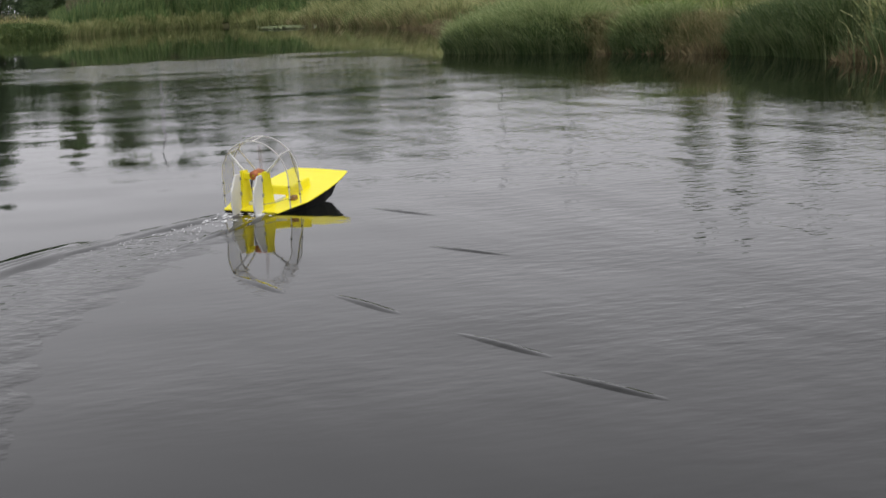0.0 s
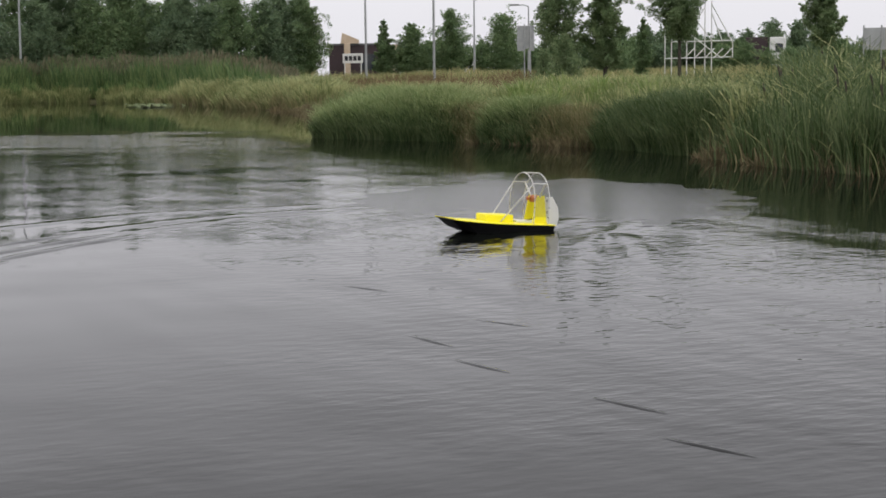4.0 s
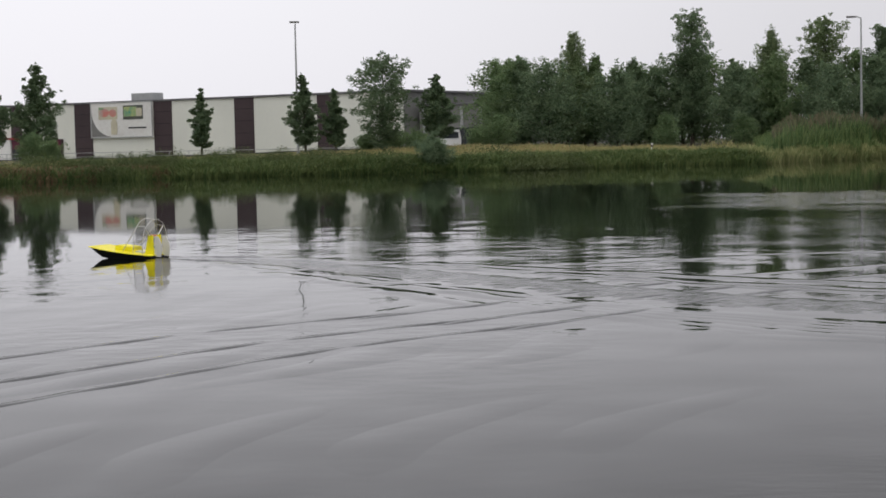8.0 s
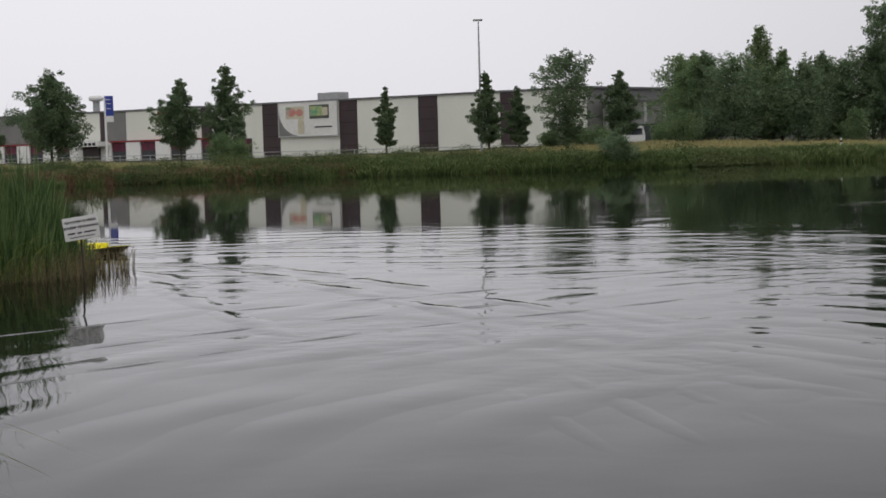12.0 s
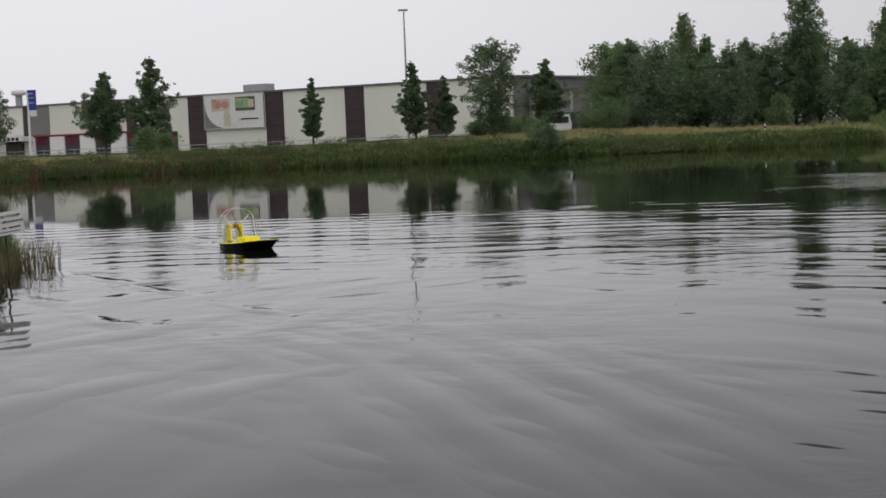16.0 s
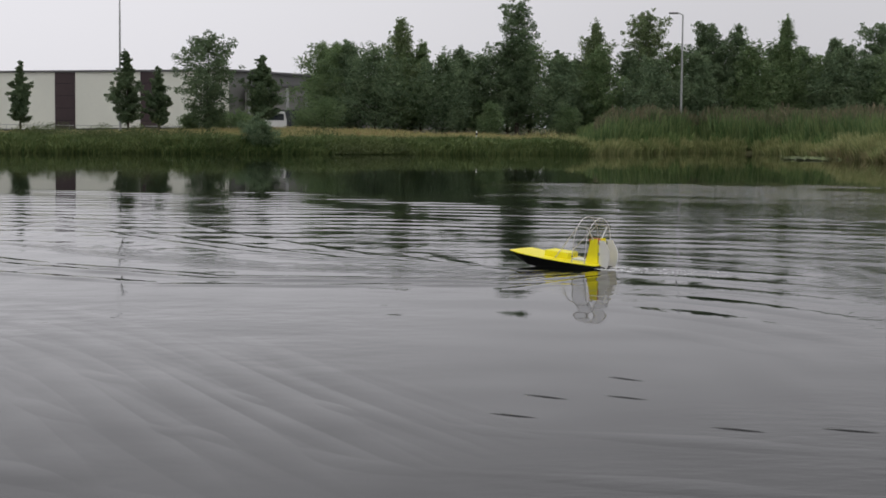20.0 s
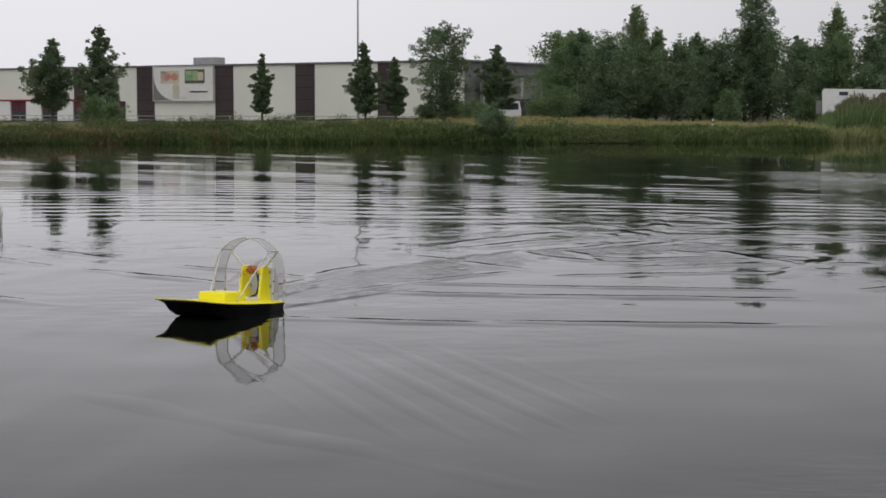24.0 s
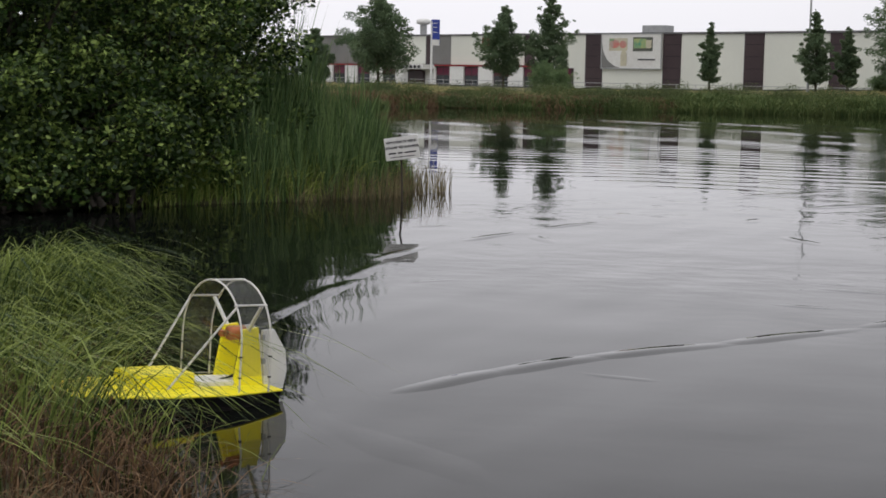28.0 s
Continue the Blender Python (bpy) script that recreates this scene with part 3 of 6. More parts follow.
def build_billboard():
    b = base("billboard", HALL @ Matrix.Translation((-118.65, -0.12, 5.0)), "white wall billboard with coloured product pictures", "billboard")
    part("board", box(-4.2, -0.1, -1.9, 4.2, 0.08, 1.75, 0.03), SIGNWHITE, b)
    for x0, z0, x1, z1 in [(-4.25, 1.7, 4.25, 1.8), (-4.25, -1.95, 4.25, -1.85), (-4.25, -1.85, -4.15, 1.7), (4.15, -1.85, 4.25, 1.7)]:
        part("frame_bar", box(x0, -0.14, z0, x1, -0.1, z1), STEEL, b)
    shot = part("picture", box(0.3, -0.13, -0.05, 3.0, -0.1, 1.4), PICTURE_DARK, b, "dark-framed picture in green and yellow")
    part("green_field", box(0.42, -0.15, 0.25, 2.1, -0.13, 1.25), PICTURE_GREEN, shot)
    part("yellow_field", box(2.1, -0.15, 0.25, 2.85, -0.13, 1.1), PICTURE_CREAM, shot)
    shot = part("picture", box(-3.1, -0.13, 0.0, -0.5, -0.1, 1.3), PICTURE_CREAM, b, "pale picture with red shapes")
    for cx, cz, rx, rz in ((-2.3, 0.7, 0.7, 0.45), (-1.1, 0.65, 0.5, 0.4)):
        part("red_shape", slab([(cx + rx * math.cos(q), -0.13, cz + rz * math.sin(q)) for q in np.linspace(0, 5.8, 14)], 0.02, (0, -1, 0)), PICTURE_RED, shot)
    part("green_edge", box(-3.0, -0.15, 1.0, -2.4, -0.13, 1.25), PICTURE_GREEN, shot)
    part("bottle_shape", slab([(-1.35, -0.13, -1.6), (-0.55, -0.13, -1.6), (-0.5, -0.13, -0.5), (-0.75, -0.13, 0.05), (-1.2, -0.13, 0.05), (-1.4, -0.13, -0.5)], 0.03, (0, -1, 0)), PICTURE_CREAM, b, "cream bottle-like shape")
    part("white_shape", slab([(-0.45, -0.13, -1.55), (0.75, -0.13, -1.5), (0.85, -0.13, -0.7), (0.2, -0.13, -0.35), (-0.4, -0.13, -0.5)], 0.02, (0, -1, 0)), SIGNWHITE, b)
    curve = [(-4.1, -0.12, 0.9)] + [(-4.1 + 2.9 * (1 - math.cos(a)), -0.12, 0.9 - 2.7 * math.sin(a)) for a in np.linspace(0.1, 1.5, 8)] + [(-4.1, -0.12, -1.8)]
    part("swoosh", slab(curve, 0.02, (0, -1, 0)), GREYWALL, b, "grey curved corner")
    part("text_bar", box(1.0, -0.13, -1.0, 3.4, -0.1, -0.86), INK, b)


build_billboard()


# ---- poles, signs and far things ----
def street_lamp(az, dist, height, arm=0.0, arm_side=-1):
    x, y = polar(az, dist)
    ground = float(land(x, y)) - 0.05
    height += 1.5 - ground
    lamp = base("street_lamp", pose(x, y, ground, 0, 0, -az), "tall grey steel street lamp beside the road", "street lamp", "street lamps along the road")
    tube("pole", [(0, 0, 0), (0, 0, height * 0.5), (0, 0, height)], [0.11, 0.09, 0.055], STEEL, lamp)
    tube("foot", [(0, 0, 0), (0, 0, 0.5)], [0.14, 0.13], STEEL, lamp)
    if arm:
        tube("arm", [(0, 0, height - 0.02), (arm_side * arm * 0.4, 0, height + 0.12), (arm_side * arm, 0, height + 0.1)], 0.05, STEEL, lamp)
    part("lamp_head", box(arm_side * arm - 0.45, -0.14, height + 0.05, arm_side * arm + 0.35, 0.14, height + 0.2, 0.05), GREYWALL, lamp)
    return lamp


street_lamp(-10.97, 138, 10.3, 0.0)
street_lamp(8.05, 139, 9.6, 0.7)
street_lamp(19.55, 140, 10.2, 0.0)
street_lamp(21.87, 128, 10.0, 0.0)
street_lamp(23.25, 150, 6.8, 1.2, 1)
street_lamp(25.10, 150, 6.2, 1.2, -1)


def build_blue_sign():
    x, y = polar(-23.55, 170)
    s = base("pylon_sign", pose(x, y, 1.1, 0, 0, 23.55), "blue and white advertising pylon on a white mast", "sign")
    tube("mast", [(-0.35, 0, 0), (-0.35, 0, 6.3)], 0.12, WHITE, s)
    b = part("sign_board", box(-0.42, -0.1, 3.9, 0.45, 0.1, 6.5, 0.02), BLUE, s)
    part("lower_field", box(-0.40, -0.13, 3.9, 0.43, -0.1, 4.5), SIGNWHITE, b, "white lower field")
    for z in (6.1, 5.7, 5.2):
        part("text_bar", box(-0.25, -0.13, z, 0.2, -0.1, z + 0.06), SIGNWHITE, b)


build_blue_sign()


def build_right_far():
    x, y = polar(19.2, 190)
    h = base("dark_building", pose(x, y, 1.15, 0, 0, -19.2), "low dark building with a tan slanted gable", "building")
    part("wall", box(-3.0, 0, 0, 3.0, 9, 4.0, 0.03), DARKPANEL, h)
    part("roof", box(-3.1, -0.1, 4.0, 3.1, 9.1, 4.2, 0.02), ROOFING, h)
    part("gable", slab([(-1.7, -0.3, 4.2), (0.4, -0.3, 4.2), (0.4, -0.3, 4.6), (-1.5, -0.3, 5.4)], 0.4, (0, 1, 0)), TAN, h, "tan wooden slanted gable")
    part("door_frame", box(-1.3, -0.4, 0, -0.6, -0.05, 4.2, 0.03), TAN, h, "tan entrance surround")
    part("window", box(0.6, -0.06, 1.2, 2.2, 0.0, 3.0), GLASSDARK, h)
    part("side_wall", box(3.0, 2, 0, 5.0, 9, 4.1, 0.03), TAN, h, "tan wooden side wall")
    x, y = polar(19.1, 165)
    s = base("advert_sign", pose(x, y, 1.15, 0, 0, -19.1), "white advertising board with dark lettering on two posts", "sign")
    part("board", box(-1.0, -0.05, 1.8, 1.0, 0.05, 2.75, 0.02), SIGNWHITE, s)
    for i in range(4):
        part("letter_bar", box(-0.8 + i * 0.42, -0.075, 2.05, -0.48 + i * 0.42, -0.05, 2.5), INK, s)
    for px in (-0.8, 0.8):
        tube("post", [(px, 0.08, 0), (px, 0.08, 2.7)], 0.05, SIGNWHITE, s)
    x, y = polar(25.0, 128)
    s = base("road_sign_back", pose(x, y, 1.15, 0, 0, -25.0), "grey back of a large road sign on two poles", "sign")
    part("plate", box(-0.65, -0.04, 2.3, 0.65, 0.04, 4.2, 0.02), STEEL, s)
    for px in (-0.1, 0.35):
        tube("post", [(px, -0.1, 0), (px, -0.1, 4.3)], 0.05, STEEL, s)
    # steel scaffold behind an advertising hoarding
    x, y = polar(30.8, 118)
    t = base("scaffold", pose(x, y, 1.1, 0, 0, -30.8), "white steel truss frame of a roadside hoarding", "frame")
    rods = [[(px, 0, 0), (px, 0, z)] for px, z in ((-2.25, 3.5), (-1.8, 3.5), (-0.75, 3.2), (-0.2, 3.6), (0.5, 4.5), (0.95, 4.6))]
    rods += [[(-1.8, 0, 2.25), (2.4, 0.3, 2.3)], [(-2.25, 0, 1.3), (2.3, 0.2, 1.35)], [(0.95, 0, 4.4), (2.4, 0.5, 2.2)], [(0.5, 0, 4.2), (-1.15, 0, 2.2)], [(-0.85, 0, 2.9), (1.6, 0, 1.3)],
             [(0.95, 0, 3.9), (1.7, 0.3, 2.25)], [(2.4, 0.4, 2.3), (2.4, 0.4, 1.3)], [(-0.2, 0, 3.6), (0.95, 0, 2.3)]]
    for px in (-0.9, -0.2, 0.5, 1.1, 1.7):
        rods.append([(px, 0, 1.3), (px + 0.65, 0, 1.85)])
    for r in rods:
        tube("rod", [(q[0], q[1], q[2] * 1.2) for q in r], 0.045, WHITE, t, 6)
    x, y = polar(33.3, 150)
    k = base("parked_lorry", pose(x, y, 1.15, 0, 0, -33.3), "white lorry cab half hidden behind the reeds", "lorry")
    part("cab", box(-0.3, -1.1, 0.6, 1.1, 1.1, 3.5, 0.12), WHITE, k)
    part("windscreen", box(1.06, -0.9, 2.1, 1.13, 0.9, 3.0), GLASSDARK, k)
    part("side_window", box(0.2, -1.14, 2.2, 0.85, -1.09, 2.95), GLASSDARK, k)
    part("load_box", box(-2.4, -1.1, 0.9, -0.45, 1.1, 3.5, 0.05), DARKPANEL, k, "dark load box")
    for px in (-1.9, 0.5):
        for py in (-1.1, 1.1):
            tube("wheel", [(px, py - 0.12, 0.45), (px, py + 0.12, 0.45)], 0.45, RUBBER, k, 14)
    x, y = polar(1.11, 118)
    p = base("marker_post", pose(x, y, float(land(x, y)) - 0.05), "white plastic road marker post", "post")
    tube("post", [(0, 0, 0), (0, 0, 1.05)], [0.06, 0.05], WHITE, p)
    part("band", box(-0.062, -0.062, 0.75, 0.062, 0.062, 0.9), INK, p)


build_right_far()


def build_verge():
    x, y = polar(36.4, 70)
    t = base("hoarding", pose(x, y, 0.9, 0, 0, -36.4), "grey back of a roadside hoarding on steel posts", "hoarding")
    part("panel", box(-0.2, -0.05, 1.6, 4.0, 0.05, 2.5, 0.02), STEEL, t)
    for px in (-0.2, 0.5, 1.2, 2.0, 3.0):
        tube("post", [(px, -0.1, 0), (px, -0.1, 2.6)], 0.035, STEEL, t, 6)
    x, y = polar(-5.75, 147)
    k = base("parked_van", pose(x, y, 1.0, 0, 0, 5), "white van parked before the grey hall", "van")
    part("body", slab([(-0.9, 0, 0.35), (0.9, 0, 0.35), (0.92, 0, 1.2), (0.75, 0, 1.95), (-0.75, 0, 1.95), (-0.92, 0, 1.2)], 4.4, (0, 1, 0)), WHITE, k)
    part("windscreen", box(-0.7, -0.04, 1.2, 0.7, 0.02, 1.75), GLASSDARK, k)
    part("bumper", box(-0.9, -0.1, 0.3, 0.9, 0.02, 0.55, 0.03), GREYWALL, k)
    for px in (-0.8, 0.8):
        for py in (0.8, 3.5):
            tube("wheel", [(px - 0.1, py, 0.33), (px + 0.1, py, 0.33)], 0.33, RUBBER, k, 14)
    r = base("railing", HALL @ Matrix.Translation((0, -3.5, 0.6)), "low grey steel railing before the hall", "railing")
    for z in (0.55, 0.95):
        tube("rail", [(-172, 0, z), (-84, 0, z)], 0.035, STEEL, r, 6)
    for i in range(36):
        tube("post", [(-172 + i * 2.5, 0, 0), (-172 + i * 2.5, 0, 1.0)], 0.035, STEEL, r, 6)


build_verge()


# ---- trees ----
def tree(name, x, y, height, width, leaf, seed, label, kind="round", n=2600, size=0.28, bark=BARK, clear=0.12, group="", z=None):
    """A tapered trunk with limbs, and a crown of many small leaves in clumps along the limbs."""
    rng = np.random.default_rng(seed)
    z = float(land(x, y)) - 0.1 if z is None else z
    t = base(name, pose(x, y, z), label, "tree", group)
    r0 = max(0.05, height * 0.014)
    bend = rng.normal(0, 0.015 * height, 2)
    trunk = [(bend[0] * s * s, bend[1] * s * s, height * s) for s in np.linspace(0, 0.95, 7)]
    chunks = [tube_arrays(trunk, np.linspace(r0 * 1.2, r0 * 0.15, 7), 7)]
    limbs, centres = int(24 + height * 3.2) if kind != "cone" else int(17 + height * 2.2), []
    cr = 0.085 * width + 0.11 if kind != "round" else 0.125 * width + 0.14
    lop = rng.uniform(0.8, 1.15, 9)
    for i in range(limbs):
        s = clear + (0.97 - clear) * (i + rng.uniform(0, 1)) / limbs
        u = (s - clear) / (1 - clear)
        if kind == "cone":
            prof = min(1.0, 0.62 + 1.6 * u) * (1 - u) ** 0.78 * 1.28
        elif kind == "column":
            prof = (1 - u ** 2.6) * min(1, 0.82 + u)
        elif kind == "oval":
            prof = max(0.04, 1 - ((u - 0.5) / 0.515) ** 2) ** 0.45
        elif kind == "birch":
            prof = min(1.0, 0.65 + 0.9 * u) * (1 - max(0.0, u - 0.3) / 0.7) ** 0.62 * 1.22
        else:
            prof = min(1.0, 0.8 + 0.7 * u) * (1 - max(0.0, u - 0.3) / 0.7) ** 0.52
        a = i * 2.4 + rng.uniform(-0.5, 0.5)
        reach = max(0.05, width / 2 * prof * rng.uniform(0.66, 1.24) * lop[int(a * 1.43) % 9] - cr * 0.5)
        rise = {"cone": 0.45, "column": 0.55, "birch": 0.35, "oval": 0.3, "round": 0.5}[kind] * reach
        b = Vector((bend[0] * s * s, bend[1] * s * s, height * s))
        tip = b + Vector((math.cos(a) * reach, math.sin(a) * reach, max(0.0, min(rise, (height - b.z) * 0.5))))
        mid = b.lerp(tip, 0.5) + Vector((0, 0, reach * 0.08))
        chunks.append(tube_arrays([b, mid, tip], [r0 * 0.35 * (1.1 - s), r0 * 0.22 * (1.1 - s), 0.012], 5))
        thick = 0.22 + 0.78 * min(1.0, prof)
        for q in (0.26, 0.55, 0.84):
            p = b.lerp(tip, q)
            centres.append((p.x, p.y, p.z, (0.75 + 0.4 * rng.random()) * thick))
        for q in rng.uniform(0.5, 1.06, 5):
            p = b.lerp(tip, q)
            side = rng.normal(0, 1, 3) * (0.30 * cr + 0.10 * reach)
            centres.append((p.x + side[0], p.y + side[1], p.z + abs(side[2]) * 1.2, 0.22 + 0.40 * rng.random() * thick))
    for q in np.linspace(0.86, 1.0, 5):
        centres.append((bend[0] * q * q + rng.normal(0, 0.02) * width, bend[1] * q * q, height * q, 0.16 + 1.6 * (1 - q)))
    v, f = merged(chunks)
    raw("trunk", v, f, bark, t, True)
    c = np.array(centres)
    n = int(n * 2.1)
    size *= 0.76
    share = c[:, 3] ** 1.6
    k = rng.choice(len(c), n, p=share / share.sum())
    d = rng.normal(size=(n, 3))
    d *= (rng.random(n) ** 0.45 / np.linalg.norm(d, axis=1))[:, None]
    off = d * cr * c[k, 3:4] * 1.25
    off[:, 2] *= 0.75
    if kind == "birch":
        off[:, 2] -= rng.random(n) ** 2 * cr * 1.6
    p = c[k, :3] + off
    p = p[p[:, 2] > 0.2]
    v, f = leaves(rng, p, size, 0.6, 0.7 if kind == "birch" else 0.1)
    raw("crown", v, f, leaf, t)
    return t


def tree_at(az, el_top, width_deg, dist, leaf, seed, label, **kw):
    x, y = polar(az, dist)
    z = float(land(x, y)) - 0.1
    top = 1.7 + dist * math.tan(radians(el_top))
    return tree(kw.pop("name", "tree"), x, y, top - z, 2 * dist * math.tan(radians(width_deg / 2)), leaf, seed, label, z=z, **kw)


STREET = "young dark-green street tree on the grass verge"
for az, el, w, sd, cl in [(-25.48, 2.62, 3.25, 11, 0.17), (-21.2, 2.42, 2.0, 12, 0.2), (-19.65, 2.95, 1.75, 13, 0.12), (-14.23, 2.05, 0.85, 14, 0.2),
                          (-10.71, 2.5, 1.25, 15, 0.12), (-9.69, 1.9, 1.0, 16, 0.15), (-8.06, 2.98, 2.4, 17, 0.02), (-6.2, 2.35, 1.5, 18, 0.2), (-27.6, 1.6, 1.6, 19, 0.15)]:
    tree_at(az, el, w, 134, LEAF_STREET, sd, STREET, kind="oval" if sd == 17 else "cone", clear=cl, n=int((3400 if sd != 17 else 900) + 3000 * w), size=0.225, group="street trees before the hall")
WOOD_ROW = "dark-green tree in a dense row behind the road"
for az, el, w, sd, kd, lf in [(-3.6, 2.76, 2.2, 21, "round", LEAF_MID), (-1.45, 3.74, 1.45, 22, "birch", LEAF_BIRCH), (-0.8, 2.9, 1.2, 23, "round", LEAF_MID),
                              (0.45, 2.65, 1.5, 24, "round", LEAF_DARK), (2.48, 4.25, 1.75, 25, "oval", LEAF_DARK), (3.9, 2.65, 1.4, 26, "cone", LEAF_DARK),
                              (5.05, 3.7, 1.5, 27, "birch", LEAF_BIRCH), (6.9, 3.9, 1.75, 28, "oval", LEAF_BIRCH), (8.9, 3.55, 1.7, 29, "oval", LEAF_DARK), (9.9, 3.6, 1.4, 129, "birch", LEAF_DARK),
                              (11.45, 3.83, 1.6, 30, "birch", LEAF_MID), (13.1, 3.15, 1.4, 31, "birch", LEAF_DARK), (14.6, 3.5, 1.9, 32, "oval", LEAF_DARK),
                              (16.3, 2.1, 1.3, 33, "round", LEAF_MID), (17.45, 2.68, 1.45, 34, "birch", LEAF_BIRCH)]:
    tree_at(az, el, w, 148, lf, sd, WOOD_ROW if lf != LEAF_BIRCH else "tall birch with hanging twigs in a dense tree row", kind=kd,
            bark=BIRCH_BARK if lf == LEAF_BIRCH else BARK, n=int(6500 + 4200 * w), size=0.21, clear=0.08, group="tree row behind the road")
for az, el, w, sd, ds in [(-19.85, 0.55, 1.3, 201, 130), (-19.2, 0.3, 1.0, 202, 129), (-7.7, 0.42, 1.6, 203, 140), (-6.9, 0.35, 1.3, 204, 141), (-4.8, 0.5, 1.1, 205, 142), (-4.1, 0.9, 1.7, 206, 140),
                          (-8.6, 0.3, 1.0, 207, 139), (1.6, 0.8, 1.3, 208, 141), (4.2, 0.75, 1.1, 209, 141)]:
    tree_at(az, el, w, ds, LEAF_MID, sd, "low green shrub on the road verge", name="shrub", kind="round", clear=0.0, n=3000, size=0.16, group="shrubs on the verge")
tree_at(-6.35, 0.22, 1.4, 102.6, LEAF_DARK, 210, "rounded dark-green willow bush at the water's edge", name="shrub", kind="round", clear=0.0, n=7000, size=0.14)
hedge_rnd = random.Random(9)
for i in range(22):
    tree_at(20.9 + i * 0.86, hedge_rnd.uniform(0.75, 1.15), hedge_rnd.uniform(1.3, 1.9), 178 + hedge_rnd.uniform(0, 12), LEAF_MID if i % 2 else LEAF_DARK, 240 + i, "dense green hedge bush along the far road", name="hedge_bush", kind="round", clear=0.0, n=2600, size=0.34, group="hedge along the far road")
tree_at(26.35, 1.30, 1.6, 78, LEAF_BIRCH, 270, "pale-green willow shrub standing in the meadow", name="shrub", kind="round", clear=0.0, n=5000, size=0.12)
tree_at(25.6, 0.75, 1.0, 74, LEAF_BIRCH, 271, "pale-green willow shrub standing in the meadow", name="shrub", kind="round", clear=0.0, n=3000, size=0.11)
rnd = random.Random(5)
for i in range(28):
    az = -4.15 + i * 0.80 + rnd.uniform(-0.2, 0.2)
    tree_at(az, rnd.uniform(2.25, 2.85), rnd.uniform(1.9, 2.6), 144 + rnd.uniform(-2, 8), LEAF_DARK if i % 3 else LEAF_MID, 60 + i,
            "bushy dark-green tree at the edge of a wood", kind="round", n=6500, size=0.27, clear=0.0, group="tree row behind the road")
for az, el, w, sd, kd in [(20.2, 1.9, 0.9, 41, "cone"), (21.1, 1.7, 1.3, 42, "round"), (22.43, 2.17, 1.6, 43, "round"), (24.2, 1.97, 1.9, 44, "round")]:
    tree_at(az, el, w, 175, LEAF_MID, sd, "green tree beyond the reed meadow", kind=kd, n=6000, size=0.27, clear=0.04, group="far trees beyond the meadow")
for az, el, w, sd, cl in [(26.1, 4.3, 1.85, 46, 0.12), (27.7, 4.4, 1.55, 47, 0.10), (30.2, 3.9, 2.0, 48, 0.34), (34.9, 3.3, 1.4, 49, 0.3)]:
    tree_at(az, el, w, 112, LEAF_POPLAR, sd, "upright poplar with a dense column of leaves", kind="column", n=17000, size=0.18, clear=cl, group="poplars on the meadow")
tree_at(28.95, 1.85, 0.75, 122, LEAF_MID, 50, "young green tree between the poplars", kind="cone", n=4000, size=0.18, clear=0.1)
for az, el, w, sd in [(31.6, 0.85, 1.0, 272), (32.4, 0.95, 1.1, 273), (33.1, 0.7, 0.9, 274), (33.9, 0.75, 1.2, 275), (28.2, 0.7, 1.1, 276)]:
    tree_at(az, el, w, 138, LEAF_MID, sd, "low green shrub standing in the meadow", name="shrub", kind="round", clear=0.0, n=2500, size=0.18, group="shrubs on the meadow")
for i in range(9):
    tree_at(28.2 + i * 0.85, rnd.uniform(1.15, 1.6), rnd.uniform(1.0, 1.6), 185, LEAF_DARK, 90 + i, "distant dark-green tree beyond the meadow", n=3500, size=0.34, clear=0.03, group="far trees beyond the meadow")


# ---- grasses, sedges and reeds ----
def scatter(rng, n, x0, x1, y0, y1, d0, d1, keep=None):
    """Random points on the land whose distance from the shore lies between d0 and d1."""
    x, y = rng.uniform(x0, x1, n), rng.uniform(y0, y1, n)
    d = shore_distance(x, y)
    ok = (d > d0) & (d < d1)
    if keep is not None:
        ok &= keep(x, y)
    x, y = x[ok], y[ok]
    return np.stack([x, y, land(x, y) - 0.03], 1)


def lumps(x, y, s, seed):
    """A soft random field between about 0 and 1, to make clumps."""
    r = np.random.default_rng(seed)
    a = np.zeros(np.shape(x))
    for i in range(5):
        k = r.normal(size=2) / s
        a = a + np.sin(x * k[0] + y * k[1] + r.uniform(0, 6.28))
    return 0.5 + a / 5


def tussocks(rng, spots, per, width, lean=0.75, droop=0.35, fall=0.35, spread=0.65, wild=0.18, joints=3):
    """Domes of blades that lean out from the middle of each spot (x, y, radius, height)."""
    sp = np.asarray(spots, dtype=float)
    k = np.repeat(np.arange(len(sp)), per)
    n = len(k)
    a, q = rng.uniform(0, 6.2832, n), np.sqrt(rng.random(n))
    r, h = sp[k, 2], sp[k, 3]
    out = np.stack([np.cos(a), np.sin(a)], 1)
    xy = sp[k, :2] + out * (q * r * spread)[:, None]
    base_z = np.maximum(land(xy[:, 0], xy[:, 1]), -0.12) - 0.02
    pts = np.concatenate([xy, base_z[:, None]], 1)
    v, f = blades(rng, pts, h * (1.0 - fall * q ** 3), width, wild, droop, (0.0, 0.0), joints)
    v = v.reshape(n, -1, 3)
    up = np.clip((v[:, :, 2] - base_z[:, None]) / h[:, None], 0, 1.2)
    v[:, :, :2] += out[:, None, :] * (q * r * lean)[:, None, None] * (up ** 1.5)[:, :, None]
    return v.reshape(-1, 3), f


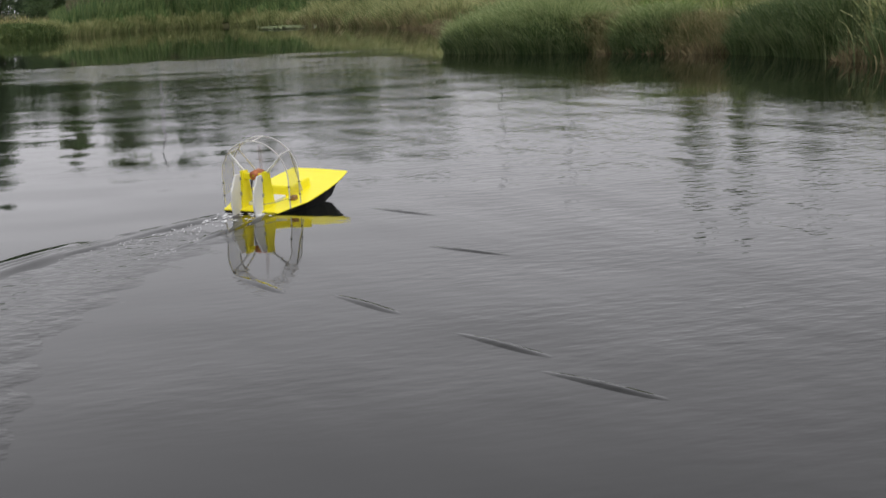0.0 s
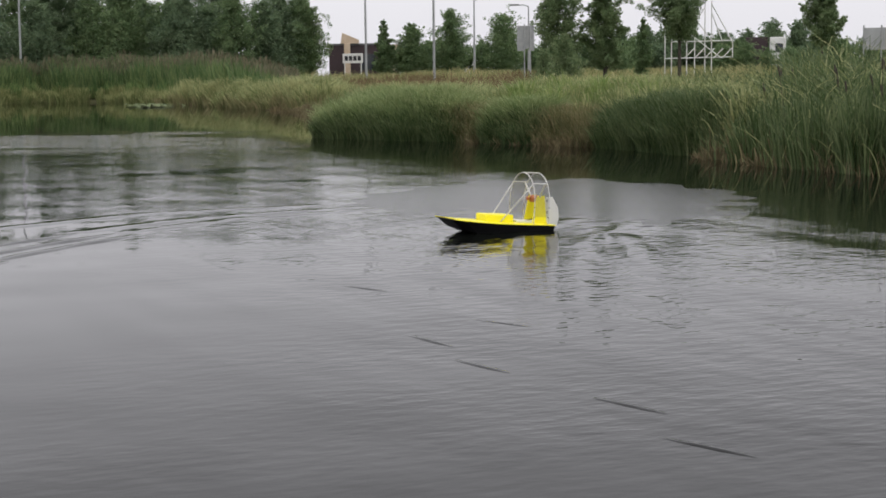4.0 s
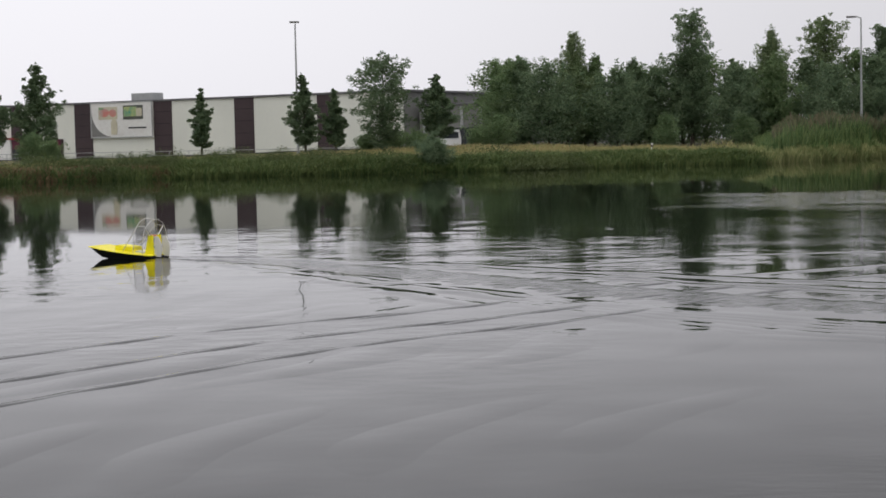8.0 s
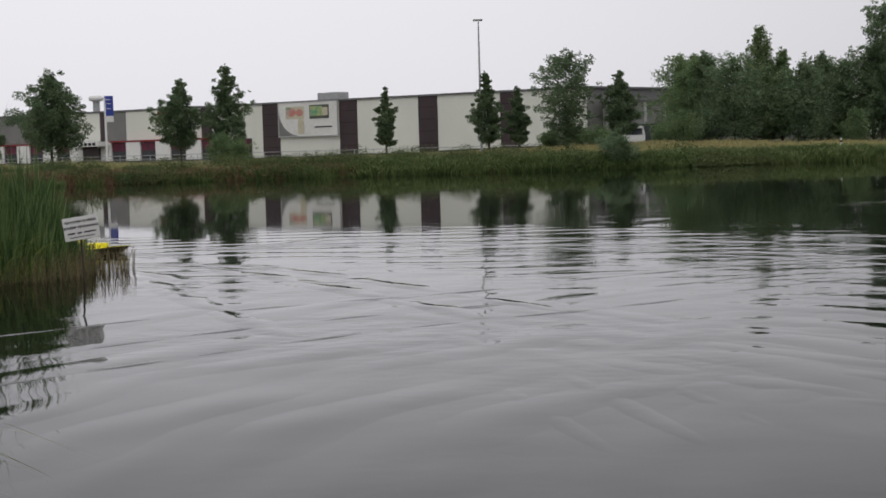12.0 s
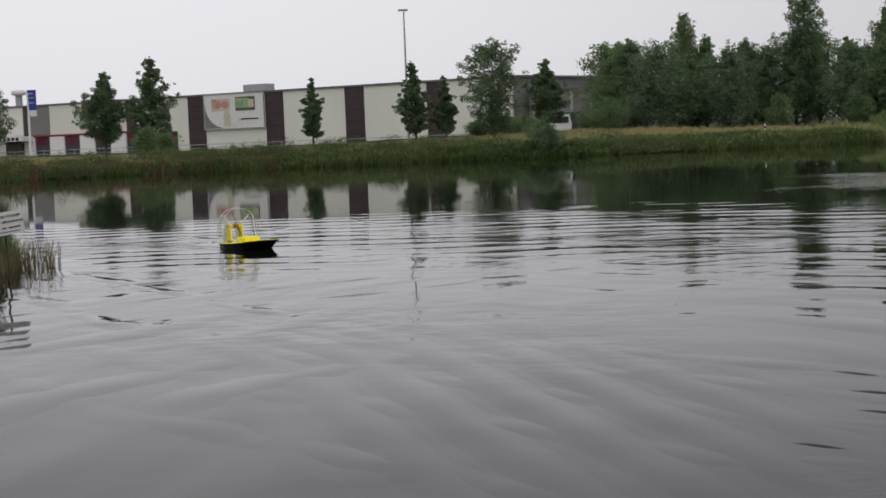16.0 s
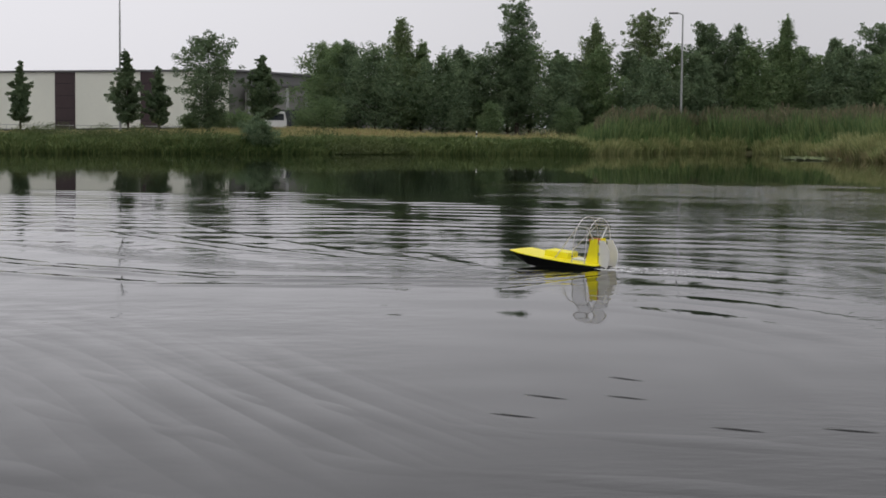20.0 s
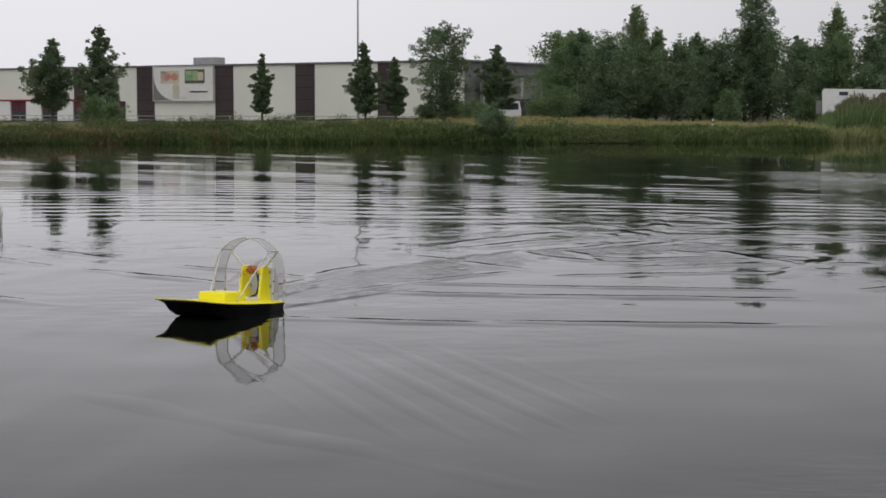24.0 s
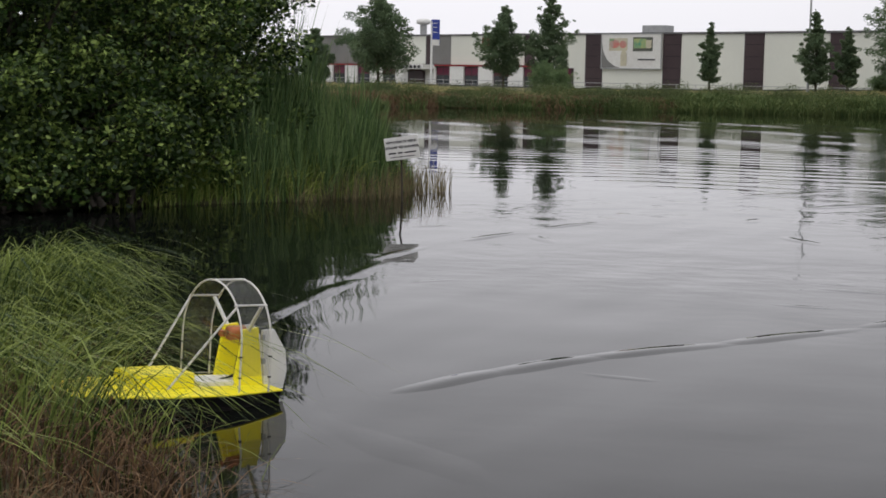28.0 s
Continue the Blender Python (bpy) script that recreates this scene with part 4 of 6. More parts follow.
def along_shore(rng, first, last, count, d0, d1, r, h, wild=0.35):
    """Spots for tussocks along the shore between two of its corners, d0 to d1 metres inland."""
    pts = np.array(SHORE[first:last + 1])
    seg = np.hypot(*np.diff(pts, axis=0).T)
    s = rng.uniform(0, seg.sum(), count)
    i = np.minimum(np.searchsorted(np.cumsum(seg), s), len(seg) - 1)
    t = (s - (np.cumsum(seg) - seg)[i]) / seg[i]
    p = pts[i] + (pts[i + 1] - pts[i]) * t[:, None]
    nrm = np.stack([-(pts[i + 1] - pts[i])[:, 1], (pts[i + 1] - pts[i])[:, 0]], 1) / seg[i][:, None]
    d = rng.uniform(d0, d1, count)
    a = p + nrm * d[:, None]
    wrong = (shore_distance(a[:, 0], a[:, 1]) > 0) != (d > 0)
    a[wrong] = (p - nrm * d[:, None])[wrong]
    return np.stack([a[:, 0], a[:, 1], r * rng.uniform(1 - wild, 1 + wild, count), h * rng.uniform(1 - wild, 1 + wild, count)], 1)


def stuff(name, pairs, mat, label, category):
    v, f = merged(pairs) if isinstance(pairs, list) else pairs
    return tagged(raw(name, v, f, mat), label, category, kind="stuff")


def polar_spot(az, dist, r, h):
    x, y = polar(az, dist)
    return (x, y, r, h)


CORNER = {p: i for i, p in enumerate(SHORE)}


def build_greenery():
    rng = np.random.default_rng(3)
    west, mid, back, corner = CORNER[(-46.0, 80.0)], CORNER[(-25.9, 96.6)], CORNER[(9.0, 111.0)], CORNER[(24.0, 121.0)]
    tip, near = CORNER[(25.6, 109.0)], CORNER[(18.1, 33.8)]
    # far bank: dark sedge and low bushes at the water, paler grass above
    dark = CORNER[(-9.0, 102.6)]
    sp = along_shore(rng, west, mid, 80, -0.4, 2.0, 1.2, 0.78)
    sp1 = along_shore(rng, mid, dark, 170, -0.4, 2.6, 1.4, 1.05, 0.5)
    sp2 = along_shore(rng, dark, back, 230, -0.4, 3.0, 1.3, 1.12, 0.3)
    stuff("shore_sedge", [tussocks(rng, sp, 200, 0.08, joints=2), tussocks(rng, sp1, 420, 0.08, 0.75, 0.4, 0.45, 0.75, 0.5, 2), tussocks(rng, sp2, 240, 0.08, 0.75, 0.4, 0.4, 0.75, 0.5, 2)], SEDGE, "dense dark-green sedge along the far shore", "sedge")
    bushes = [polar_spot(az, ds + 5 * math.sin(az * 7.0), r * 1.4, h * (1 + 0.12 * math.sin(az * 11.0))) for az, ds, r, h in (
        (-19.7, 104, 1.32, 1.70), (-18.9, 105, 0.99, 1.45), (-17.3, 105, 1.43, 1.75), (-16.2, 105, 1.54, 1.85), (-15.3, 105, 1.10, 1.55), (-13.2, 105, 1.32, 1.80), (-12.0, 106, 1.43, 1.75),
        (-10.2, 106, 1.43, 1.75), (-4.3, 105, 1.32, 1.75), (-3.0, 107, 1.54, 1.65), (-21.6, 103, 1.10, 1.45), (-22.6, 102, 1.10, 1.55), (-24.3, 102, 1.2, 1.5))]
    bushes += [polar_spot(az, rng.uniform(101, 113), rng.uniform(1.0, 2.2), rng.uniform(0.8, 1.4)) for az in rng.uniform(-27, -8, 26)]
    bushes += [polar_spot(az, rng.uniform(101.5, 105) + max(0.0, az + 6) * 0.6, rng.uniform(0.9, 1.7), rng.uniform(0.8, 1.75)) for az in rng.uniform(-19, 0.5, 22)]
    clumps = []
    for x, y, r, h in bushes:
        n = int(2000 * r)
        d = rng.normal(size=(n, 3))
        d *= (rng.random(n) ** 0.33 / np.linalg.norm(d, axis=1))[:, None]
        d *= (1 + 0.22 * np.sin(3 * np.arctan2(d[:, 1], d[:, 0]) + x) + 0.18 * np.sin(7 * d[:, 2] + 5 * d[:, 0] + y))[:, None]
        ground = max(float(land(x, y)), 0.0)
        clumps.append(np.stack([x + d[:, 0] * r, y + d[:, 1] * r, ground + 0.05 + np.abs(d[:, 2]) * h * 0.70], 1))
    stuff("shore_bushes", leaves(rng, np.concatenate(clumps), 0.085, 0.6, 0.1), SHORE_BUSH, "rounded leafy green bushes on the far bank", "bushes")
    p = scatter(rng, 260000, -105, 30, 70, 150, 1.2, 60, lambda x, y: (x < 0.21 * y) & (lumps(x, y, 3.0, 9) > 0.12) & (x * math.sin(radians(ROAD_AZ)) + y * math.cos(radians(ROAD_AZ)) < ROAD_D - 3.4))
    back_off = ROAD_D - 3 - (p[:, 0] * math.sin(radians(ROAD_AZ)) + p[:, 1] * math.cos(radians(ROAD_AZ)))
    v, f = blades(rng, p, (0.25 + 0.50 * lumps(p[:, 0], p[:, 1], 2.2, 6) ** 2) * np.clip(back_off / 26, np.clip(0.85 + (p[:, 0] / p[:, 1] + 0.13) * 4.5, 0.25, 0.9), 1.0), 0.065, 0.6, joints=2)
    stuff("meadow_grass", (v, f), MEADOW, "tall green and straw-coloured meadow grass on the bank", "grass")
    p = scatter(rng, 150000, -75, 14, 74, 140, 5.5, 40, lambda x, y: (x < 0.06 * y) & (lumps(x, y, 4.0, 41) > 0.38) & (x * math.sin(radians(ROAD_AZ)) + y * math.cos(radians(ROAD_AZ)) < ROAD_D - 3.6))
    v, f = blades(rng, p, 0.40 + 0.25 * lumps(p[:, 0], p[:, 1], 1.8, 42), 0.06, 0.55, joints=2)
    stuff("straw_grass", (v, f), STRAW_TOP, "ripe straw-coloured grass on top of the bank", "grass")
    p = scatter(rng, 190000, -62, -8, 70, 110, -0.5, 3.4, lambda x, y: (lumps(x, y, 2.6, 21) > 0.12) & (x < -13))
    v, f = blades(rng, p, 0.95, 0.08, 0.7, 0.4, joints=2)
    stuff("rusty_herbs", (v, f), RUSTY, "rust-brown withered herbs on the far bank", "herbs")
    # back corner: tall reeds with brown plumes behind a bright front and a pale fringe
    before_road = lambda x, y: x * math.sin(radians(ROAD_AZ)) + y * math.cos(radians(ROAD_AZ)) < ROAD_D - 3.8
    taper = lambda p: np.clip((0.335 - p[:, 0] / p[:, 1]) * 11 + 0.2, 0.25, 1.0) * np.clip(0.35 + (p[:, 0] / p[:, 1] - 0.084) * 30 + 0.15 * lumps(p[:, 0], p[:, 1], 1.5, 3), 0.2, 1.0)
    p = scatter(rng, 230000, 4, 60, 84, 140, 0.6, 24.0, lambda x, y: (x > 0.080 * y) & (x < 0.33 * y) & before_road(x, y))
    p = p[rng.random(len(p)) < 0.35 + 0.65 * lumps(p[:, 0], p[:, 1], 1.1, 5)]
    v, f = blades(rng, p, (2.45 + 0.9 * lumps(p[:, 0], p[:, 1], 0.8, 12)) * taper(p), 0.075, 0.32, 0.2)
    stuff("far_reed_bed", (v, f), REED_FAR, "tall green reeds in the back corner of the pond", "reeds")
    p = scatter(rng, 95000, 4, 60, 90, 140, 2.0, 24.0, lambda x, y: (x > 0.09 * y) & (x < 0.31 * y) & before_road(x, y))
    p[:, 2] += (1.6 + 0.8 * lumps(p[:, 0], p[:, 1], 0.8, 12)) * taper(p) * rng.uniform(0.75, 1.1, len(p))
    v, f = blades(rng, p, 0.75, 0.09, 0.5, 0.3)
    stuff("reed_plumes", (v, f), PLUME, "brown plumes on the far reeds", "reeds")
    sp = along_shore(rng, back + 1, tip, 150, 0.6, 3.2, 0.8, 1.7, 0.35)
    stuff("bright_reeds", tussocks(rng, sp, 130, 0.09, 0.8, 0.3), REED_FRONT, "bright-green reed leaves before the tall reeds", "reeds")
    sp = along_shore(rng, back, corner + 1, 120, -0.4, 1.2, 1.0, 1.2, 0.35)
    stuff("pale_fringe", tussocks(rng, sp, 260, 0.07), REED_OLIVE, "pale-green low reeds along the back shore", "reeds")
    # right bank: rounded mounds of sedge from the far corner to the cape, then cattails
    line = [(17.2, 54.0), (17.8, 51.0), (18.4, 47.2), (20.3, 44.6), (23.0, 42.8), (25.1, 41.0), (28.0, 38.6), (30.5, 35.4), (32.7, 32.2), (34.9, 29.4)]

    def front(az):
        return float(np.interp(az, [q[0] for q in line], [q[1] for q in line]))

    def mound(az, r, h, back_off=0.0, far=False):
        return polar_spot(az, (float(np.interp(az, [13.3, 15.6, 18.6], [112.0, 94.0, 80.0])) if far else front(az)) + r * 0.8 + back_off, r, h / 0.66)

    far_row = [mound(13.4 + i * 0.27, rng.uniform(1.2, 2.0), rng.uniform(1.05, 1.6), rng.uniform(-0.2, 1.2), True) for i in range(18)]
    far_row2 = [mound(14.0 + i * 0.22, rng.uniform(1.2, 1.9), rng.uniform(1.1, 1.5), rng.uniform(2.5, 7), True) for i in range(20)]
    stuff("shore_mounds", [tussocks(rng, far_row, 1500, 0.05, 0.5, 0.35, 0.5, 0.85, 0.55), tussocks(rng, far_row2, 900, 0.05, 0.5, 0.35, 0.5, 0.85, 0.55)], REED, "pale rounded mounds of sedge on the far shore", "sedge")
    stuff("mound_feet", tussocks(rng, [(x, y, r * 1.05, h * 0.62) for x, y, r, h in far_row], 800, 0.05, 0.5, 0.3, 0.3, 1.0), SEDGE_BROWN, "brown withered feet of the sedge mounds", "sedge")
    domes = [mound(18.9, 1.1, 1.02), mound(19.7, 1.5, 1.25), mound(20.7, 1.6, 1.32, 0.3), mound(21.7, 1.5, 1.28), mound(22.5, 1.0, 1.05), mound(24.5, 0.9, 0.95), mound(25.3, 1.0, 1.0)]
    stuff("green_mounds", tussocks(rng, domes, 5200, 0.026, 0.5, 0.35, 0.55, 0.85, 0.55), REED_BRIGHT, "large rounded green mounds of fine sedge on the cape", "sedge")
    stuff("deep_mounds", tussocks(rng, [(x - 0.15, y - 0.35, r * 0.95, h * 0.86) for x, y, r, h in domes] + [mound(28.7, 1.0, 1.05), mound(29.5, 1.1, 1.2), mound(30.4, 1.1, 1.25), mound(31.2, 1.0, 1.3)], 4200, 0.026, 0.55, 0.4, 0.5, 0.9, 0.55), REED_DEEP, "deep-green sedge mounds at the water's edge", "sedge")
    brown = [mound(23.1, 0.9, 0.95), mound(23.8, 0.9, 0.9), mound(26.1, 0.9, 0.85), mound(26.8, 1.0, 0.9), mound(27.5, 0.9, 0.85), mound(28.1, 0.8, 0.7), mound(24.9, 0.8, 0.6, -0.3), mound(22.7, 0.7, 0.6, -0.2)]
    stuff("brown_mounds", tussocks(rng, brown, 2600, 0.024, 0.55, 0.4, 0.5, 0.9, 0.55), SEDGE_BROWN, "browning sedge clumps between the green mounds", "sedge")
    second = [mound(az, rng.uniform(0.7, 1.4), rng.uniform(0.85, 1.35), rng.uniform(2.0, 7.0)) for az in rng.uniform(18.6, 33.0, 70)]
    stuff("cape_sedge", tussocks(rng, second[:45], 1300, 0.032, 0.6, 0.4, 0.45, 0.8, 0.55), REED, "soft grey-green sedge clumps behind the shore", "sedge")
    stuff("cape_herbs", tussocks(rng, second[45:], 1100, 0.032, 0.6, 0.4, 0.4, 0.8, 0.55), REED_BRIGHT, "fresh green herbs behind the shore", "herbs")
    iris = [mound(az, rng.uniform(0.25, 0.5), rng.uniform(0.9, 1.35), rng.uniform(1.5, 5.0)) for az in rng.uniform(24.6, 29.5, 26)]
    stuff("iris_clumps", tussocks(rng, iris, 130, 0.05, 0.9, 0.3, 0.3, 0.7, 0.3), IRIS, "broad yellow-green iris leaves in clumps", "iris")
    cut = [mound(az, rng.uniform(0.35, 0.6), rng.uniform(1.0, 1.5), rng.uniform(0.6, 4.0)) for az in rng.uniform(26.5, 33.5, 40)]
    stuff("bent_leaves", tussocks(rng, cut, 110, 0.045, 1.1, 0.5, 0.3, 0.7, 0.5), REED, "broad pale bent leaves among the cattails", "reeds")
    dry = along_shore(rng, tip, near + 3, 170, -0.4, 0.4, 0.6, 0.46, 0.45)
    stuff("cape_dry_sedge", tussocks(rng, dry, 100, 0.036), REED_DRY, "withered straw-brown sedge under the reeds", "sedge")
    right = lambda x, y: (x > 12) & (y > 10) & (x > y * 0.535)
    p = scatter(rng, 30000, 13, 32, 12, 36, -0.35, 7.0, right)
    az = np.degrees(np.arctan2(p[:, 0], p[:, 1]))
    h = np.clip(1.35 + (az - 28.5) * 0.17, 1.2, 2.3) * (0.70 + 0.5 * lumps(p[:, 0], p[:, 1], 0.9, 8)) * np.clip(0.72 + shore_distance(p[:, 0], p[:, 1]) * 0.16, 0.6, 1.08)
    sp = [(x, y, rng.uniform(0.4, 0.9), rng.uniform(1.25, 2.0) * min(1.15, max(0.7, 0.75 + (math.degrees(math.atan2(x, y)) - 28.5) * 0.07))) for x, y, z in scatter(rng, 620, 13, 28, 12, 36, 0.0, 5.0, right)]
    stuff("cattail_reeds", [blades(rng, p, h, 0.024, 0.62, 0.38, (-0.04, 0.0), 5), tussocks(rng, sp, 190, 0.025, 0.9, 0.42)], REED_DEEP, "tall wind-bent dark-green cattail leaves on the bank", "reeds")
    p = p[::7]
    stuff("pale_cattail_blades", blades(rng, p, h[::7] * 1.05, 0.028, 1.0, 0.42, (-0.1, 0.0), 5), REED, "paler bent blades among the cattails", "reeds")
    p = scatter(rng, 9000, 13, 26, 12, 30, -0.6, 0.5, lambda x, y: right(x, y) & (x > y * 0.60))
    v, f = blades(rng, p, 0.85, 0.03, 0.45, 0.35, (-0.1, 0), 4)
    stuff("withered_stalks", (v, f), REED_DRY, "withered straw-coloured stalks at the foot of the reeds", "reeds")
    p = scatter(rng, 420, 15, 26, 14, 36, 0.4, 3.0, lambda x, y: right(x, y) & (x > y * 0.655))
    chunks = []
    for x, y, z in p[:46]:
        hh = 1.05 + rng.uniform(0, 0.5)
        dx = rng.normal(-0.1, 0.1)
        chunks.append(tube_arrays([(x, y, z + 0.5), (x + dx, y, z + hh)], [0.006, 0.006], 4))
        chunks.append(tube_arrays([(x + dx, y, z + hh), (x + dx, y, z + hh + 0.03), (x + dx * 1.2, y, z + hh + 0.17), (x + dx * 1.25, y, z + hh + 0.2)], [0.008, 0.018, 0.018, 0.005], 6))
    stuff("cattail_heads", chunks, BARK, "dark-brown cattail heads above the leaves", "reeds")
    # meadow behind the right bank
    p = scatter(rng, 190000, 14, 125, 20, 150, 3, 95, lambda x, y: (x > 0.24 * y) & (lumps(x, y, 2.4, 33) > 0.1))
    h = 0.55 + 0.75 * lumps(p[:, 0], p[:, 1], 4.0, 13)
    v, f = blades(rng, p, h, 0.055, 0.55, 0.3, joints=2)
    stuff("reed_meadow", (v, f), MEADOW, "green and straw-coloured meadow behind the reeds", "grass")
    p = scatter(rng, 36000, 16, 80, 48, 120, 8, 60, lambda x, y: (x > 0.28 * y) & (x < 0.50 * y) & (lumps(x, y, 3.0, 35) > 0.45))
    v, f = blades(rng, p, 1.3, 0.06, 0.5, 0.25)
    stuff("reddish_grass", (v, f), RUSTY, "reddish-brown flowering grass on the meadow", "grass")
    sp = [(x, y, rng.uniform(0.5, 1.0), rng.uniform(1.0, 1.7)) for x, y, z in scatter(rng, 260, 18, 60, 26, 80, 4, 30, lambda x, y: (x > 0.3 * y))[:90]]
    stuff("meadow_clumps", tussocks(rng, sp, 220, 0.04), REED, "tall green clumps standing in the meadow", "reeds")
    # left spit: cattails, with thin sedge at its tip
    spit = lambda x, y: (x < -9) & (y > 16.5) & (y < 25)
    p = scatter(rng, 30000, -15, -9.4, 17, 24, -0.1, 2.4, spit)
    az = np.degrees(np.arctan2(p[:, 0], p[:, 1]))
    p = p[(rng.random(len(p)) < np.clip((az + 31.0) / 2.0, 0, 1)) & (lumps(p[:, 0], p[:, 1], 0.28, 17) > 0.40)]
    az = np.degrees(np.arctan2(p[:, 0], p[:, 1]))
    h = np.clip((-23.6 - az) / 2.4, 0.45, 1.0) * 2.0 * (0.55 + 0.65 * lumps(p[:, 0], p[:, 1], 0.5, 14)) * np.clip(0.62 + 0.3 * shore_distance(p[:, 0], p[:, 1]), 0.6, 1.0)
    v, f = blades(rng, p, h * rng.uniform(0.8, 1.15, len(h)), 0.019, 0.24, 0.10, (0.01, 0), 5)
    stuff("cattail_bed", (v, f), REED_SPIT, "tall green cattail leaves on the spit", "reeds")
    p = scatter(rng, 40000, -16, -9.0, 14, 24.5, -0.1, 1.6, lambda x, y: (x < -9) & (y > 17.2))[:10500]
    v, f = blades(rng, p, 0.45 + 0.65 * lumps(p[:, 0], p[:, 1], 0.6, 18), 0.018, 0.9, 0.45, (0.05, 0), 5)
    stuff("spit_herbs", (v, f), SPIT_HERB, "yellow-green herbs and sedge at the edge of the spit", "herbs")
    p = scatter(rng, 16000, -16, -9.0, 14, 24, -0.4, 0.4, lambda x, y: (x < -9) & (y > 19.6))[:800]
    v, f = blades(rng, p, 0.5, 0.012, 0.7, 0.3, (0, 0), 4)
    stuff("spit_dry_sedge", (v, f), REED_DRY, "withered sedge at the waterline of the spit", "sedge")
    p = scatter(rng, 5000, -11.5, -8.8, 20.5, 24.6, -0.7, 0.4)
    p = p[:650]
    p[:, 2] = -0.1
    v, f = blades(rng, p, 0.6, 0.012, 0.3, 0.15)
    stuff("spit_stalks", (v, f), REED_DRY, "thin dead stalks standing in the water", "reeds")
    # long grass on the near bank, blown towards the water
    p = scatter(rng, 90000, -8.8, -4.6, 6.0, 10.5, -0.25, 2.6, lambda x, y: (np.hypot(x + 5.85, y - 7.75) < 0.56))[:2300]
    mid = np.clip(1.25 - np.hypot(p[:, 0] + 5.75, p[:, 1] - 7.7) * 0.9, 0.5, 1.15)
    v, f = blades(rng, p[:1500], 1.12 * mid[:1500], 0.0090, 0.50, 0.62, (0.34, 0.06), 8)
    q = scatter(rng, 30000, -7.8, -2.5, 2.6, 7.6, -0.12, 2.6, lambda x, y: (x < -3.8) & (np.hypot(x + 4.6, y - 6.75) > 0.34))[:2300]
    w = blades(rng, q, 0.65 + 0.6 * lumps(q[:, 0], q[:, 1], 0.4, 16), 0.0095, 0.75, 0.70, (0.48, 0.02), 8)
    stuff("bank_grass", [(v, f), w], TUFT, "long wind-blown green grass arching over the near bank", "grass")
    q = scatter(rng, 30000, -7.5, -2.5, 2.6, 8.4, -0.15, 2.6, lambda x, y: (x < -2.7))
    v, f = blades(rng, q[:8000], 0.46, 0.0075, 1.2, 0.55, (0.15, 0.0), 5)
    stuff("withered_grass", (v, f), STRAW, "withered brown grass among the green blades", "grass")
    q = scatter(rng, 9000, -5.4, -3.4, 5.6, 7.4, -0.5, 0.15)[:300]
    v, f = blades(rng, q[:160], 0.55, 0.0062, 0.3, 0.25, (0.06, 0.0), 6)
    q = scatter(rng, 20000, -5.6, -4.75, 5.9, 6.9, -0.5, 0.9)[:420]
    w = blades(rng, q, 0.72, 0.0080, 0.5, 0.5, (0.16, 0.04), 7)
    stuff("shore_blades", [(v, f), w], TUFT, "single grass blades standing at the waterline", "grass")


build_greenery()


def big_bush(x, y, rx, ry, top, seed, n, label, outer=ALDER):
    """A broad leafy alder that overhangs the inlet."""
    rng = np.random.default_rng(seed)
    t = base("alder_bush", pose(x, y, float(land(x, y)) - 0.05), label, "bush", "alders on the spit")
    chunks, cs = [], []
    for i in range(95):
        a = rng.uniform(0, 6.28)
        z1 = rng.uniform(0.25, top)
        w = math.sqrt(max(0.12, 1 - (max(0.0, z1 - 0.4 * top) / (0.68 * top)) ** 2)) * rng.uniform(0.6, 1.05)
        b = np.array([rng.normal(0, 0.3), rng.normal(0, 0.4), 0.0])
        tip = np.array([math.cos(a) * rx * w, math.sin(a) * ry * w, z1])
        mid = (b + tip) / 2 + [0, 0, 0.35]
        chunks.append(tube_arrays([b, mid, tip], [0.05, 0.03, 0.008], 5))
        for q in (0.4, 0.6, 0.8, 0.92, 1.0):
            cs.append(b * (1 - q) ** 2 + 2 * q * (1 - q) * mid + q * q * tip)
    v, f = merged(chunks)
    raw("trunk", v, f, BARK, t, True)
    cs = np.array(cs)
    # the first, darker set paints the shade in the gaps between the leaf clumps
    for nm, m, mt, size, sp in (("shade_leaves", int(n * 1.3), ALDER_GAP_SHADE, 0.088, 0.42), ("outer_leaves", int(n * 1.25), outer, 0.074, 0.32)):
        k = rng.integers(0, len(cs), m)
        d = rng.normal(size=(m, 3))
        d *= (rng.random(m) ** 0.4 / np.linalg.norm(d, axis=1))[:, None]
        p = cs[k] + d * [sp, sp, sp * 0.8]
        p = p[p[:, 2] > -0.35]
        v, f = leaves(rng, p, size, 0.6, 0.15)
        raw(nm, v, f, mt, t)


big_bush(-13.5, 17.4, 2.3, 2.4, 4.6, 77, 42000, "broad leafy alder bush overhanging the dark water")
big_bush(-13.3, 20.9, 2.0, 2.3, 4.0, 78, 26000, "fresh-green leafy alder bush behind the cattails on the spit", ALDER_LIGHT)
# raised beyond the view to shade the inlet; its leaf colour is painted shaded too
big_bush(-17.6, 14.6, 3.6, 3.6, 8.5, 79, 34000, "tall alder at the back of the inlet, shade in its leaf colour", ALDER_SHADE)
big_bush(-12.6, 19.0, 1.5, 1.4, 2.7, 80, 16000, "low fresh-green alder bush beside the cattails", ALDER_LIGHT)
big_bush(-13.0, 17.3, 1.9, 1.3, 1.8, 81, 15000, "low alder scrub hanging into the dark water")
big_bush(-12.75, 16.3, 1.0, 1.0, 0.9, 83, 6000, "low alder scrub hanging into the dark water")
big_bush(-12.35, 17.5, 0.9, 0.8, 0.9, 84, 5500, "low alder scrub hanging into the dark water")
